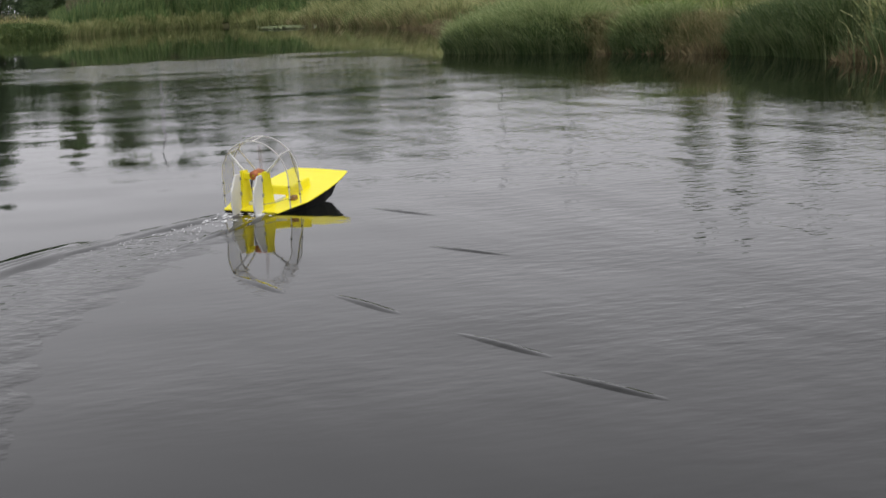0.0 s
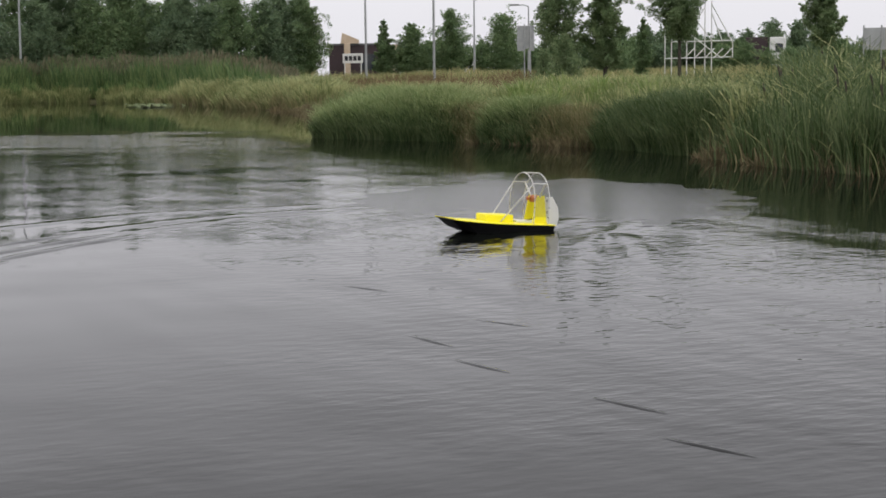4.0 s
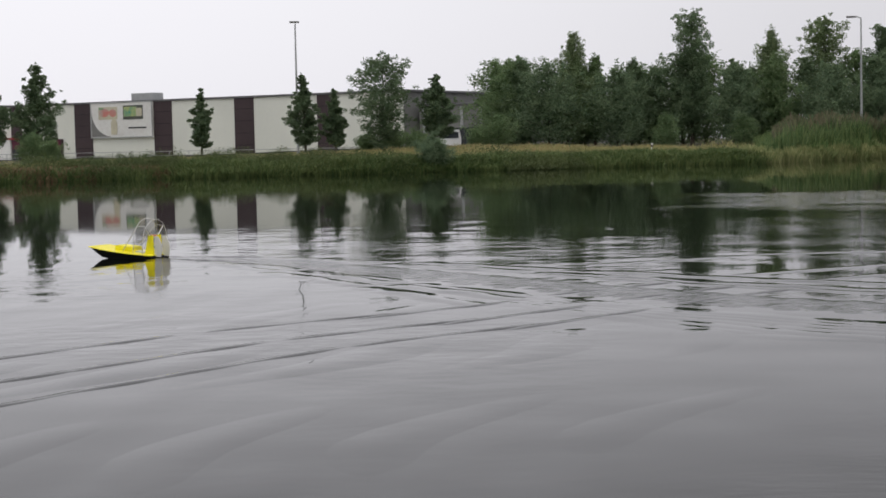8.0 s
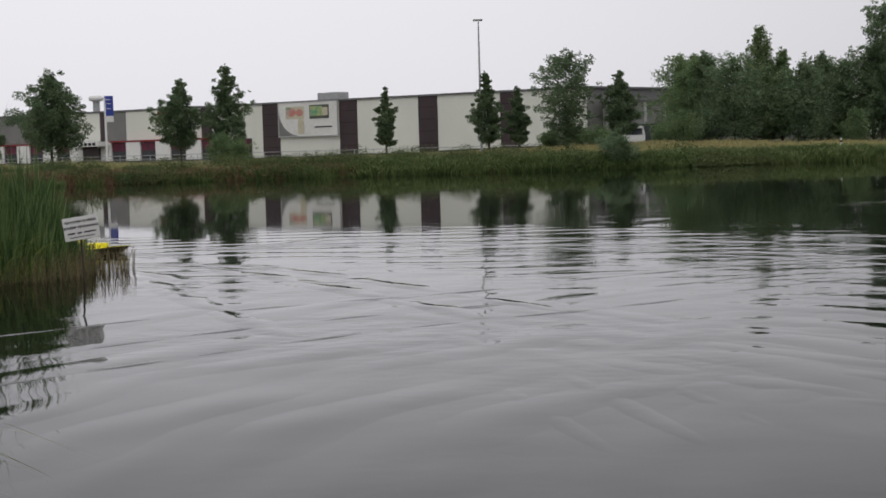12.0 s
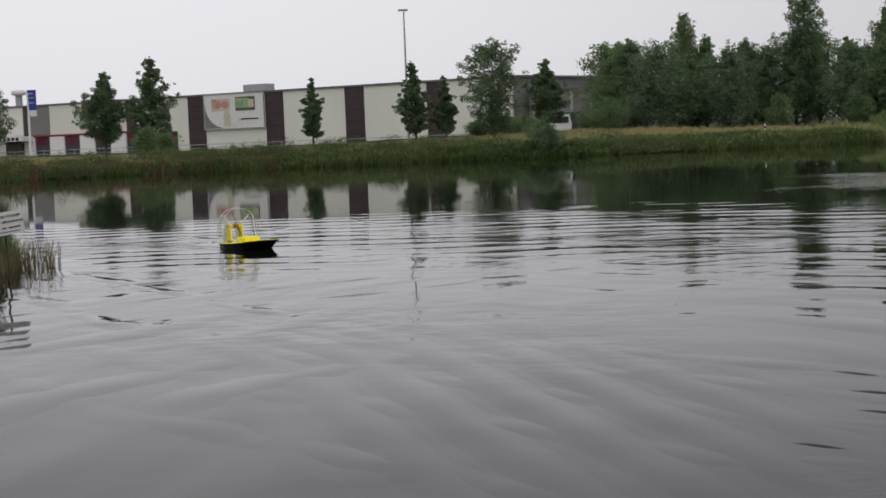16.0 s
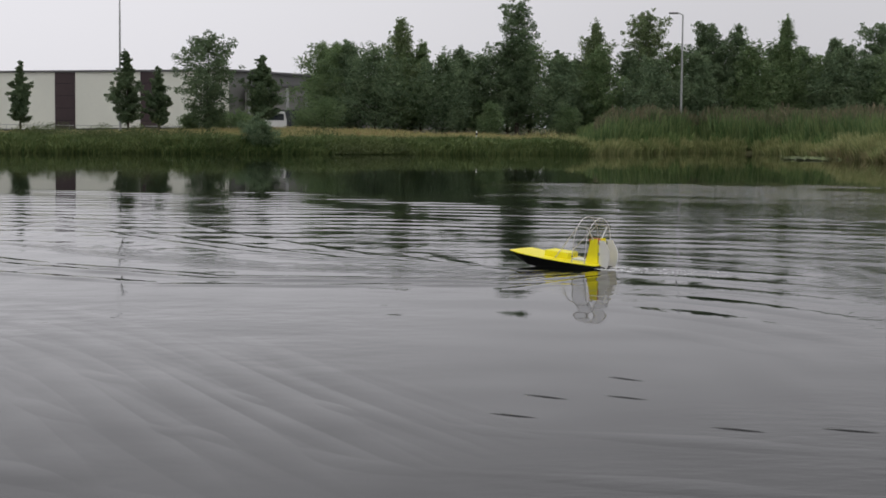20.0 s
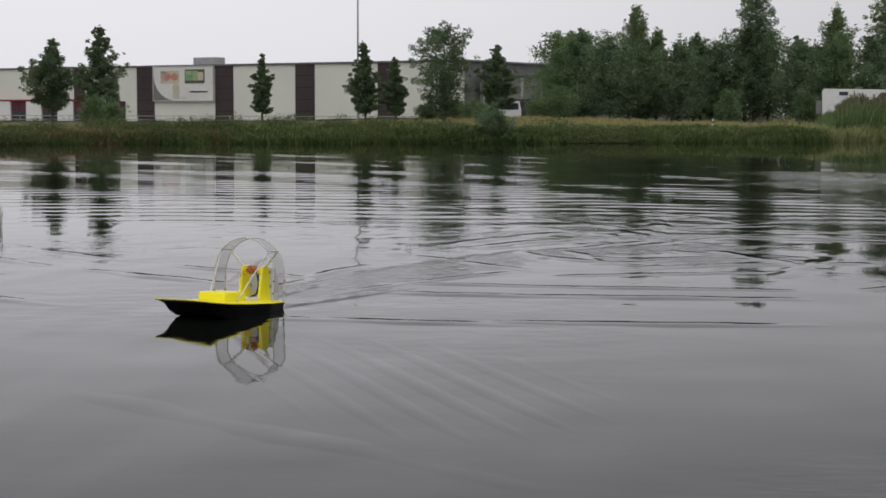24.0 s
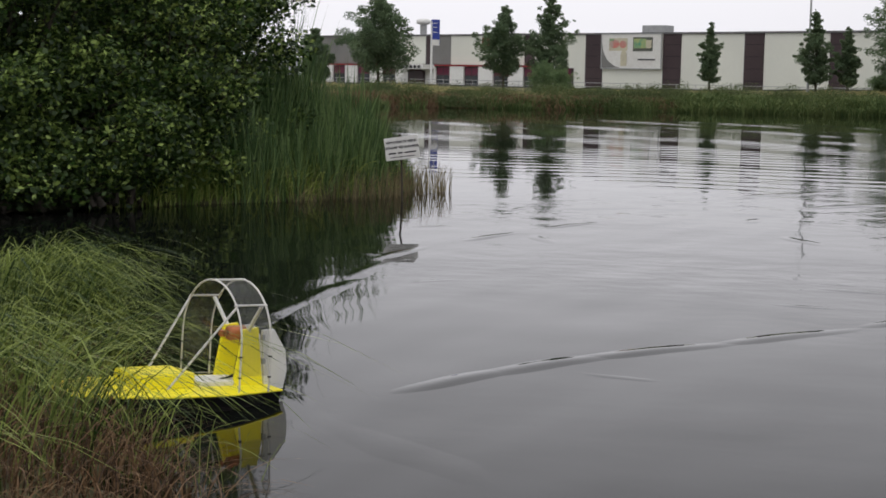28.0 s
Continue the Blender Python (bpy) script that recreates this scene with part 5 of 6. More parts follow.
# scrub of the same darkened green, its shade painted into the leaves
big_bush(-14.1, 15.2, 1.6, 1.6, 2.2, 82, 13000, "low alder scrub hanging into the dark water, shade in its leaf colour", ALDER_SHADE)


def build_fishing_sign():
    x, y = polar(-24.62, 23.0)
    s = base("fishing_sign", pose(x, y, 0, 0, 0, 24.6), "white tilted no-fishing sign on a thin post in the reeds", "sign")
    tube("post", [(0.03, 0.02, -0.5), (0.0, 0.02, 0.5), (-0.03, 0.02, 0.93)], 0.014, BARK, s)
    b = part("sign_board", box(-0.235, -0.008, -0.155, 0.235, 0.008, 0.155, 0.004), SIGNWHITE, s)
    b.matrix_basis = pose(0, -0.012, 0.735, 0, -8, 0)
    for text, z, size, mt in [("VERBODEN TE VISSEN", 0.075, 0.043, INK), ("ZONDER VERGUNNING", 0.002, 0.043, INK)]:
        cu = bpy.data.curves.new("lettering", "FONT")
        cu.body, cu.size, cu.align_x, cu.extrude = text, size, "CENTER", 0.001
        cu.offset = 0.0016
        ob = new("lettering", cu)
        dg = bpy.context.evaluated_depsgraph_get()
        me = bpy.data.meshes.new_from_object(ob.evaluated_get(dg))
        bpy.data.objects.remove(ob)
        me.materials.clear()
        me.materials.append(mt)
        tx = new("lettering", me)
        tx.parent = b
        tx.matrix_basis = pose(0, -0.0105, z, 90, 0, 0)
    for x0, x1 in [(-0.19, -0.09), (-0.06, 0.0), (0.03, 0.19)]:
        part("text_bar", box(x0, -0.011, -0.072, x1, -0.008, -0.053), INK, b)
    part("text_bar", box(-0.17, -0.011, -0.122, 0.17, -0.008, -0.112), INK, b)


build_fishing_sign()


def build_lilies():
    rng = np.random.default_rng(8)
    lily = base("lily_pads", pose(0, 0, 0), "patch of pale-green floating lily pads", "lily pads", kind="stuff")
    vs, fs, k = [], [], 0
    for i in range(260):
        az, ds = rng.normal(12.25, 0.38), rng.normal(104, 2.5)
        x, y = polar(az, ds)
        r = rng.uniform(0.10, 0.2)
        n = 9
        a = np.linspace(0.25, 2 * np.pi - 0.25, n - 1)
        z = 0.008 + rng.uniform(0, 0.10)
        vs += [(x, y, z)] + [(x + r * math.cos(q), y + r * math.sin(q), z + rng.uniform(0, 0.03)) for q in a]
        fs += [(k, k + j, k + j + 1) for j in range(1, n - 1)]
        k += n
    raw("pads", vs, fs, LILY, lily)


build_lilies()


# ---- the model airboat ----
def ring(x, rx, z0, ztop, n=22):
    """A half hoop across the boat with straight legs."""
    out = [(x, -rx, z0)]
    zc = ztop - rx
    for a in np.linspace(0, np.pi, n):
        out.append((x, -rx * math.cos(a), zc + rx * math.sin(a)))
    out.append((x, rx, z0))
    return out


BOAT_SCALE = 0.97


def build_boat():
    """Local x forward, z = 0 at the waterline; 1.28 m long."""
    boat = base("model_airboat", pose(0, 0, 0), "yellow and black model airboat with a caged propeller", "model boat")
    L = 0.65
    # stations: x, half width at deck, half width at the bottom, bottom height, deck height
    st = [(-L + 0.01, 0.250, 0.215, -0.045, 0.082), (-0.47, 0.292, 0.255, -0.05, 0.084), (-0.28, 0.343, 0.30, -0.05, 0.086), (-0.20, 0.345, 0.30, -0.05, 0.087), (0.10, 0.335, 0.285, -0.05, 0.090),
          (0.33, 0.318, 0.255, -0.035, 0.098), (0.48, 0.298, 0.22, 0.015, 0.107), (0.575, 0.280, 0.19, 0.075, 0.115), (0.605, 0.272, 0.18, 0.100, 0.118)]
    bm = bmesh.new()
    rows = [[bm.verts.new(p) for p in ((x, -w, zd - 0.008), (x, -wb, zb), (x, wb, zb), (x, w, zd - 0.008))] for x, w, wb, zb, zd in st]
    for a, b in zip(rows, rows[1:]):
        for j in range(3):
            bm.faces.new((a[j], a[j + 1], b[j + 1], b[j]))
        bm.faces.new((a[3], a[0], b[0], b[3]))
    bm.faces.new(rows[0])
    bm.faces.new(rows[-1][::-1])
    bmesh.ops.recalc_face_normals(bm, faces=bm.faces)
    bmesh.ops.bevel(bm, geom=list(bm.edges), offset=0.004, segments=1, affect="EDGES")
    part("hull", bm, BLACK, boat, "glossy black hull")
    bm = bmesh.new()
    top, low = [], []
    for x, w, wb, zb, zd in st:
        top.append([bm.verts.new((x, y, z)) for y, z in ((-w - 0.003, zd), (0, zd + 0.006), (w + 0.003, zd))])
        low.append([bm.verts.new((x, y, z)) for y, z in ((-w - 0.003, zd - 0.008), (0, zd - 0.004), (w + 0.003, zd - 0.008))])
    for i in range(len(st) - 1):
        for j in range(2):
            bm.faces.new((top[i][j], top[i + 1][j], top[i + 1][j + 1], top[i][j + 1]))
            bm.faces.new((low[i][j + 1], low[i + 1][j + 1], low[i + 1][j], low[i][j]))
        bm.faces.new((low[i][0], low[i + 1][0], top[i + 1][0], top[i][0]))
        bm.faces.new((top[i][2], top[i + 1][2], low[i + 1][2], low[i][2]))
    for i in (0, len(st) - 1):
        for j in range(2):
            bm.faces.new((top[i][j], top[i][j + 1], low[i][j + 1], low[i][j]))
    bmesh.ops.recalc_face_normals(bm, faces=bm.faces)
    part("deck", bm, YELLOW, boat)
    part("cockpit_box", box(-0.17, -0.14, 0.085, 0.17, 0.14, 0.175, 0.018), YELLOW, boat)
    part("battery_tray", box(-0.50, -0.11, 0.088, -0.22, 0.11, 0.115, 0.006), WHITE, boat, "white tray behind the cockpit box")
    for sgn in (-1, 1):
        y = sgn * 0.105
        part("pylon", slab([(-0.60, y - 0.012, 0.085), (-0.42, y - 0.012, 0.085), (-0.47, y - 0.012, 0.39), (-0.555, y - 0.012, 0.40)], 0.024, (0, 1, 0)), YELLOW, boat, "yellow tapered motor pylon")
        r = part("rudder", slab([(-0.755, y - 0.007, 0.16), (-0.735, y - 0.007, 0.06), (-0.615, y - 0.007, 0.06), (-0.585, y - 0.007, 0.385), (-0.66, y - 0.007, 0.39), (-0.74, y - 0.007, 0.27)], 0.014, (0, 1, 0)), WHITE, boat, "white wooden rudder")
        part("hinge", box(-0.612, y - 0.012, 0.20, -0.59, y + 0.012, 0.23), STEEL, r)
        part("hinge", box(-0.602, y - 0.012, 0.33, -0.585, y + 0.012, 0.36), STEEL, r)
        tube("brace", [(-0.50, sgn * 0.10, 0.375), (-0.485, sgn * 0.250, 0.53)], 0.011, WHITE, boat, 8, "white brace from pylon to hoop")
        tube("strut", [(0.0, sgn * 0.15, 0.09), (-0.335, sgn * 0.250, 0.53)], 0.0068, TUBE, boat, 8, "slanted white strut")
    for sgn in (-1, 1):
        tube("rub_rail", [(x, sgn * (w + 0.004), zd - 0.006) for x, w, wb, zb, zd in st], 0.006, YELLOW, boat, 6)
    part("servo_box", box(-0.30, -0.235, 0.088, -0.235, -0.19, 0.125, 0.005), WOOD_SOLID, boat, "small brown servo box on the deck")
    tube("push_rod", [(-0.30, -0.21, 0.115), (-0.48, -0.15, 0.12), (-0.62, -0.118, 0.14)], 0.003, STEEL, boat, 6)
    part("motor_mount", box(-0.53, -0.11, 0.325, -0.50, 0.11, 0.375, 0.004), YELLOW, boat)
    tube("motor", [(-0.54, 0, 0.36), (-0.535, 0, 0.36), (-0.44, 0, 0.36), (-0.435, 0, 0.36)], [0.01, 0.04, 0.04, 0.012], COPPER, boat, 14)
    tube("cable", [(-0.50, 0.03, 0.33), (-0.47, 0.07, 0.24), (-0.49, 0.05, 0.15), (-0.42, 0.02, 0.115)], 0.006, CABLE, boat, 6)
    tube("cable", [(-0.50, 0.05, 0.33), (-0.45, 0.08, 0.22), (-0.45, 0.06, 0.13), (-0.38, 0.03, 0.115)], 0.005, CABLE, boat, 6)
    rx, zt = 0.315, 0.650
    for x in (-0.335, -0.515):
        tube("hoop", ring(x, rx, 0.085, zt), 0.0054, TUBE, boat, 8, "bent white tube hoop")
    for a in (40, 90, 140):
        y, z = -rx * math.cos(radians(a)), zt - rx + rx * math.sin(radians(a))
        tube("spacer_rod", [(-0.325, y, z), (-0.525, y, z)], 0.006, TUBE, boat, 8)
    for sgn in (-1, 1):
        for x in (-0.335, -0.515):
            for z in (0.16, 0.27):
                part("cable_tie", box(x - 0.0075, sgn * rx - 0.0075, z, x + 0.0075, sgn * rx + 0.0075, z + 0.008), CABLE, boat, "black cable tie")
    a, b = np.array(ring(-0.340, rx - 0.004, 0.17, zt - 0.004)), np.array(ring(-0.510, rx - 0.004, 0.17, zt - 0.004))
    n = len(a)
    v = np.concatenate([a, b])
    f = [(i, i + 1, n + i + 1, n + i) for i in range(n - 1)]
    g = raw("guard_sheet", v, f, GUARD, boat, True)
    g["label"] = "grey see-through mesh round the propeller"
    # the propeller turns about the boat's length
    prop = part("propeller", box(-0.008, -0.018, -0.018, 0.02, 0.018, 0.018, 0.006), COPPER, boat, "brown two-bladed propeller")
    for sgn in (-1, 1):
        part("blade", slab([(0.004, -0.012, sgn * 0.012), (0.010, 0.016, sgn * 0.012), (0.012, 0.024, sgn * 0.11), (0.008, 0.014, sgn * 0.225), (0.002, -0.006, sgn * 0.225), (-0.004, -0.02, sgn * 0.11)], 0.005, (1, 0, 0)), WOOD, prop)
    prop.matrix_basis = pose(-0.405, 0, 0.36)
    for ob in boat.children_recursive:
        if ob.type == "MESH":
            ob.data.transform(Matrix.Scale(BOAT_SCALE, 4))
    prop.matrix_basis = pose(-0.405 * BOAT_SCALE, 0, 0.36 * BOAT_SCALE)
    return boat, prop


BOAT, PROP = build_boat()


def build_camper():
    """Local x forward; rests on the road."""
    c = base("camper_van", pose(0, 0, 0), "white camper van driving along the road", "camper van")
    part("living_cabin", slab([(-3.2, -1.1, 0.55), (0.75, -1.1, 0.55), (0.95, -1.1, 1.9), (2.35, -1.1, 1.95), (2.45, -1.1, 2.45), (2.2, -1.1, 2.75), (-3.1, -1.1, 2.85), (-3.25, -1.1, 2.6)], 2.2, (0, 1, 0)), WHITE, c)
    part("cab", slab([(0.75, -0.98, 0.5), (2.95, -0.98, 0.5), (2.98, -0.98, 1.05), (2.2, -0.98, 1.25), (1.6, -0.98, 1.9), (0.9, -0.98, 1.9)], 1.96, (0, 1, 0)), WHITE, c)
    part("windscreen", slab([(2.24, -0.85, 1.27), (1.64, -0.85, 1.88), (1.66, -0.85, 1.92), (2.30, -0.85, 1.3)], 1.7, (0, 1, 0)), GLASSDARK, c)
    for x0, z0, x1, z1, nm in [(1.05, 1.3, 1.85, 1.75, "side_window"), (1.3, 2.2, 1.95, 2.5, "bunk_window"), (-1.9, 2.3, -1.2, 2.6, "bunk_window"), (-0.4, 1.6, 0.3, 2.1, "cabin_window")]:
        for y in (-1.12, 1.09):
            part(nm, box(x0, y if nm != "side_window" else y * 0.893, z0, x1, (y + 0.03) if nm != "side_window" else y * 0.893 + 0.03, z1), GLASSDARK, c)
    part("side_stripe", box(-3.0, -1.115, 0.75, 0.7, -1.1, 0.95), GREYWALL, c, "grey stripe")
    part("bicycle_rack", box(-3.75, -0.8, 0.8, -3.3, 0.8, 1.9, 0.05), GREYWALL, c, "covered rack at the back")
    part("bumper", box(2.85, -0.95, 0.35, 3.05, 0.95, 0.6, 0.05), GREYWALL, c)
    for y in (-0.75, 0.75):
        part("headlight", box(2.9, y - 0.15, 0.75, 3.0, y + 0.15, 0.95, 0.03), GLASSDARK, c)
    for x in (-1.3, 2.1):
        for y in (-0.9, 0.9):
            w = tube("wheel", [(x, y - 0.1, 0.34), (x, y + 0.1, 0.34)], 0.34, RUBBER, c, 16)
            tube("hub", [(x, y - 0.115, 0.34), (x, y + 0.115, 0.34)], 0.2, STEEL, w, 12)
    part("roof_hatch", box(-0.8, -0.3, 2.85, -0.2, 0.3, 2.95, 0.03), GREYWALL, c)
    return c


CAMPER = build_camper()


def build_wave(height, width, half, wiggle):
    """One long low crest, sinking into the water at both ends; local x along it, y the way it runs."""
    nx, ny = 23, 17
    X, Y = np.meshgrid(np.linspace(-half, half, nx), np.linspace(-2.5 * width, 2.5 * width, ny))
    Yb = Y + 0.10 * width * np.sin(3.1 * X + wiggle) + 0.08 * width * np.sin(7.3 * X + 2 * wiggle)
    Z = height * np.exp(-(Yb / width) ** 2) * np.clip(1 - (X / half) ** 2, 0, 1) ** 0.6 * (1 + 0.22 * np.sin(4.1 * X + wiggle)) - 0.0008
    v = np.stack([X, Y, Z], -1).reshape(-1, 3)
    i = (np.arange(ny - 1)[:, None] * nx + np.arange(nx - 1)[None]).ravel()
    return tagged(raw("wake_wave", v, np.stack([i, i + 1, i + nx + 1, i + nx], 1), WATER, None, True), "long low dark wave crest of the boat's wake", "wave", "waves of the wake")


def build_stroke(half):
    """One short thin crest, all that is left of an old wave; local x along it."""
    nx, ny = 25, 17
    X, Y = np.meshgrid(np.linspace(-half, half, nx), np.linspace(-0.14, 0.14, ny))
    Yb = Y + 0.05 * X * X + 0.015 * np.sin(5 * X)
    Z = 0.0120 * np.exp(-(Yb / 0.042) ** 2) * np.clip(1 - (X / half) ** 2, 0, 1) * (1 + 0.3 * np.sin(6 * X + 1)) - 0.0010
    v = np.stack([X, Y, Z], -1).reshape(-1, 3)
    i = (np.arange(ny - 1)[:, None] * nx + np.arange(nx - 1)[None]).ravel()
    return tagged(raw("wave_stroke", v, np.stack([i, i + 1, i + nx + 1, i + nx], 1), WATER, None, True), "short thin dark crest of an old wave", "wave", "old waves near the bank")


def build_ripples():
    """A train of many fine low crests, fading out on all sides; local y is the way it runs."""
    nx, ny = 45, 110
    xs, ys = np.linspace(-9, 9, nx), np.linspace(-5.5, 5.5, ny)
    X, Y = np.meshgrid(xs, ys)
    edge = np.clip(1 - (X / 9) ** 2, 0, 1) * np.clip(1 - (Y / 5.5) ** 2, 0, 1)
    Yb = Y + 0.012 * X * X + 0.22 * np.sin(0.9 * X) + 0.09 * np.sin(2.1 * X + 1.6 * Y)
    Z = 0.0042 * edge * (1 + np.sin(Yb * 2 * np.pi / 1.15)) * (1 + 0.6 * np.sin(1.3 * X + 1.1 * Y)) - 0.0012
    v = np.stack([X, Y, Z], -1).reshape(-1, 3)
    i = (np.arange(ny - 1)[:, None] * nx + np.arange(nx - 1)[None]).ravel()
    return tagged(raw("ripple_train", v, np.stack([i, i + 1, i + nx + 1, i + nx], 1), WATER, None, True), "train of fine low ripples spreading over the pond", "ripples", "ripples spreading over the pond")


def build_swell(length, tall, half, wide):
    """Smooth long swells, one behind the other, fading out on all sides; local x along the crests."""
    nx, ny = 40, int(2 * wide / length * 14)
    X, Y = np.meshgrid(np.linspace(-half, half, nx), np.linspace(-wide, wide, ny))
    edge = np.clip(1 - (X / half) ** 2, 0, 1) * np.clip(1 - (Y / wide) ** 2, 0, 1)
    Yb = Y * (1 + 0.03 * X) + 0.016 * X * X + 0.06 * np.sin(0.9 * X + 0.6 * Y)
    Z = tall * edge * (1 + np.sin(Yb * 2 * np.pi / length)) * (1 + 0.3 * np.sin(1.1 * X + 0.7 * Y)) - 0.0006
    v = np.stack([X, Y, Z], -1).reshape(-1, 3)
    i = (np.arange(ny - 1)[:, None] * nx + np.arange(nx - 1)[None]).ravel()
    return tagged(raw("swell", v, np.stack([i, i + 1, i + nx + 1, i + nx], 1), WATER, None, True), "smooth low swells running towards the near bank", "ripples", "swells near the bank")


def build_wash():
    """The ruffled water that the propeller's wind leaves behind the boat; local x forward, ends at the stern."""
    rng = np.random.default_rng(12)
    nx, ny = 70, 34
    xs, ys = np.linspace(-3.4, -0.55, nx), np.linspace(-0.8, 0.8, ny)
    X, Y = np.meshgrid(xs, ys)
    wide = 0.22 + 0.16 * (-0.55 - X)
    edge = np.clip(1 - (np.abs(Y) / np.maximum(wide, 0.05)) ** 3, 0, 1) * np.clip((X + 3.4) / 1.2, 0, 1)
    rough = np.zeros_like(X)
    for i in range(14):
        k = rng.normal(size=2) * [9, 14]
        rough += np.sin(X * k[0] + Y * k[1] + rng.uniform(0, 6.28))
    arms = np.exp(-((np.abs(Y) - wide * 0.9) / 0.05) ** 2) * 0.020
    Z = (0.006 + 0.0022 * rough) * edge + arms * np.clip((X + 3.4) / 1.5, 0, 1) - 0.006
    v = np.stack([X, Y, Z], -1).reshape(-1, 3)
    i = (np.arange(ny - 1)[:, None] * nx + np.arange(nx - 1)[None]).ravel()
    wash = base("boat_wash", pose(0, 0, 0), "ruffled dark wash on the water behind the boat", "wash")
    raw("ruffled_water", v, np.stack([i, i + 1, i + nx + 1, i + nx], 1), WATER, wash, True)
    vs, fs, n = [], [], 0
    for j in range(520):
        u = rng.random() ** 1.7
        x = -0.6 - 2.6 * u
        y = rng.choice([-1, 1]) * (0.22 + 0.15 * (-0.55 - x)) * rng.uniform(0.75, 1.0) if rng.random() < 0.7 else rng.uniform(-0.2, 0.2)
        r = rng.uniform(0.002, 0.0085) * (1.25 - u) ** 1.5 * (1.7 if u < 0.22 else 1.0)
        a0 = rng.uniform(0, 6.28)
        vs += [(x, y, 0.007 + r * 0.3)] + [(x + r * 2.4 * math.cos(a0 + q * 1.0472), y + r * math.sin(a0 + q * 1.0472), 0.006) for q in range(6)]
        fs += [(n, n + 1 + q, n + 1 + (q + 1) % 6) for q in range(6)]
        n += 7
    foam = tagged(raw("wake_foam", vs, fs, FOAM), "white flecks of foam behind the boat", "foam", kind="stuff")
    return wash, foam


# tall and low crests: height, width, half length, wiggle
WAVES = [build_wave(0.0140, 0.18, 1.6, 0.4), build_wave(0.0165, 0.20, 1.5, 1.7), build_wave(0.0125, 0.16, 1.4, 2.9), build_wave(0.0052, 0.23, 3.0, 4.1), build_wave(0.0250, 0.115, 1.6, 5.2), build_wave(0.0120, 0.11, 0.85, 0.9)]
RIPPLES = build_ripples()
STROKE, SHORT_STROKE = build_stroke(0.60), build_stroke(0.26)
LONG_SWELL, SHORT_SWELL = build_swell(0.60, 0.0046, 5.6, 2.0), build_swell(0.33, 0.0020, 3.9, 1.5)
WASH, WAKE_FOAM = build_wash()


def build_trail():
    """A patch of water ruffled by the propeller's wind, left on the boat's way; local x along it."""
    nx, ny = 22, 20
    rng = np.random.default_rng(31)
    X, Y = np.meshgrid(np.linspace(-0.85, 0.85, nx), np.linspace(-0.72, 0.72, ny))
    r2 = (X / 0.85) ** 2 + (Y / 0.72) ** 2 + 0.25 * np.sin(6 * X + 1) * np.sin(9 * Y)
    Z = 0.0052 - 0.0066 * r2
    for i in range(10):
        k = rng.normal(size=2) * [7, 11]
        Z = Z + 0.0009 * np.sin(X * k[0] + Y * k[1] + rng.uniform(0, 6.28))
    v = np.stack([X, Y, Z], -1).reshape(-1, 3)
    i = (np.arange(ny - 1)[:, None] * nx + np.arange(nx - 1)[None]).ravel()
    return tagged(raw("ruffled_patch", v, np.stack([i, i + 1, i + nx + 1, i + nx], 1), RUFFLED, None, True), "dull ruffled patch of water in the boat's wake", "wash", "ruffled water on the boat's way")


TRAIL = build_trail()


def build_swirl():
    """The broad dull patch that the propeller's wind ruffles inside the boat's tight turn."""
    nx, ny = 60, 60
    X, Y = np.meshgrid(np.linspace(-2.9, 2.9, nx), np.linspace(-4.4, 4.4, ny))
    r2 = (X / 2.6) ** 2 + (Y / 4.2) ** 2 + 0.10 * np.sin(1.9 * X + 1) * np.sin(1.4 * Y) + 0.05 * np.sin(4.3 * X) * np.sin(3.9 * Y + 2)
    Z = np.clip(0.006 * (1 - r2), -0.01, 0.003) + 0.0012 * np.sin(3.1 * X + 2.2 * Y + np.sin(1.3 * Y)) * np.sin(2.6 * Y - 1.4 * X + np.sin(1.7 * X))
    v = np.stack([X, Y, Z], -1).reshape(-1, 3)
    i = (np.arange(ny - 1)[:, None] * nx + np.arange(nx - 1)[None]).ravel()
    return tagged(raw("swirl_patch", v, np.stack([i, i + 1, i + nx + 1, i + nx], 1), SWIRL_WATER, None, True), "broad dull swirl of ruffled water where the boat turned", "wash")


SWIRL = build_swirl()

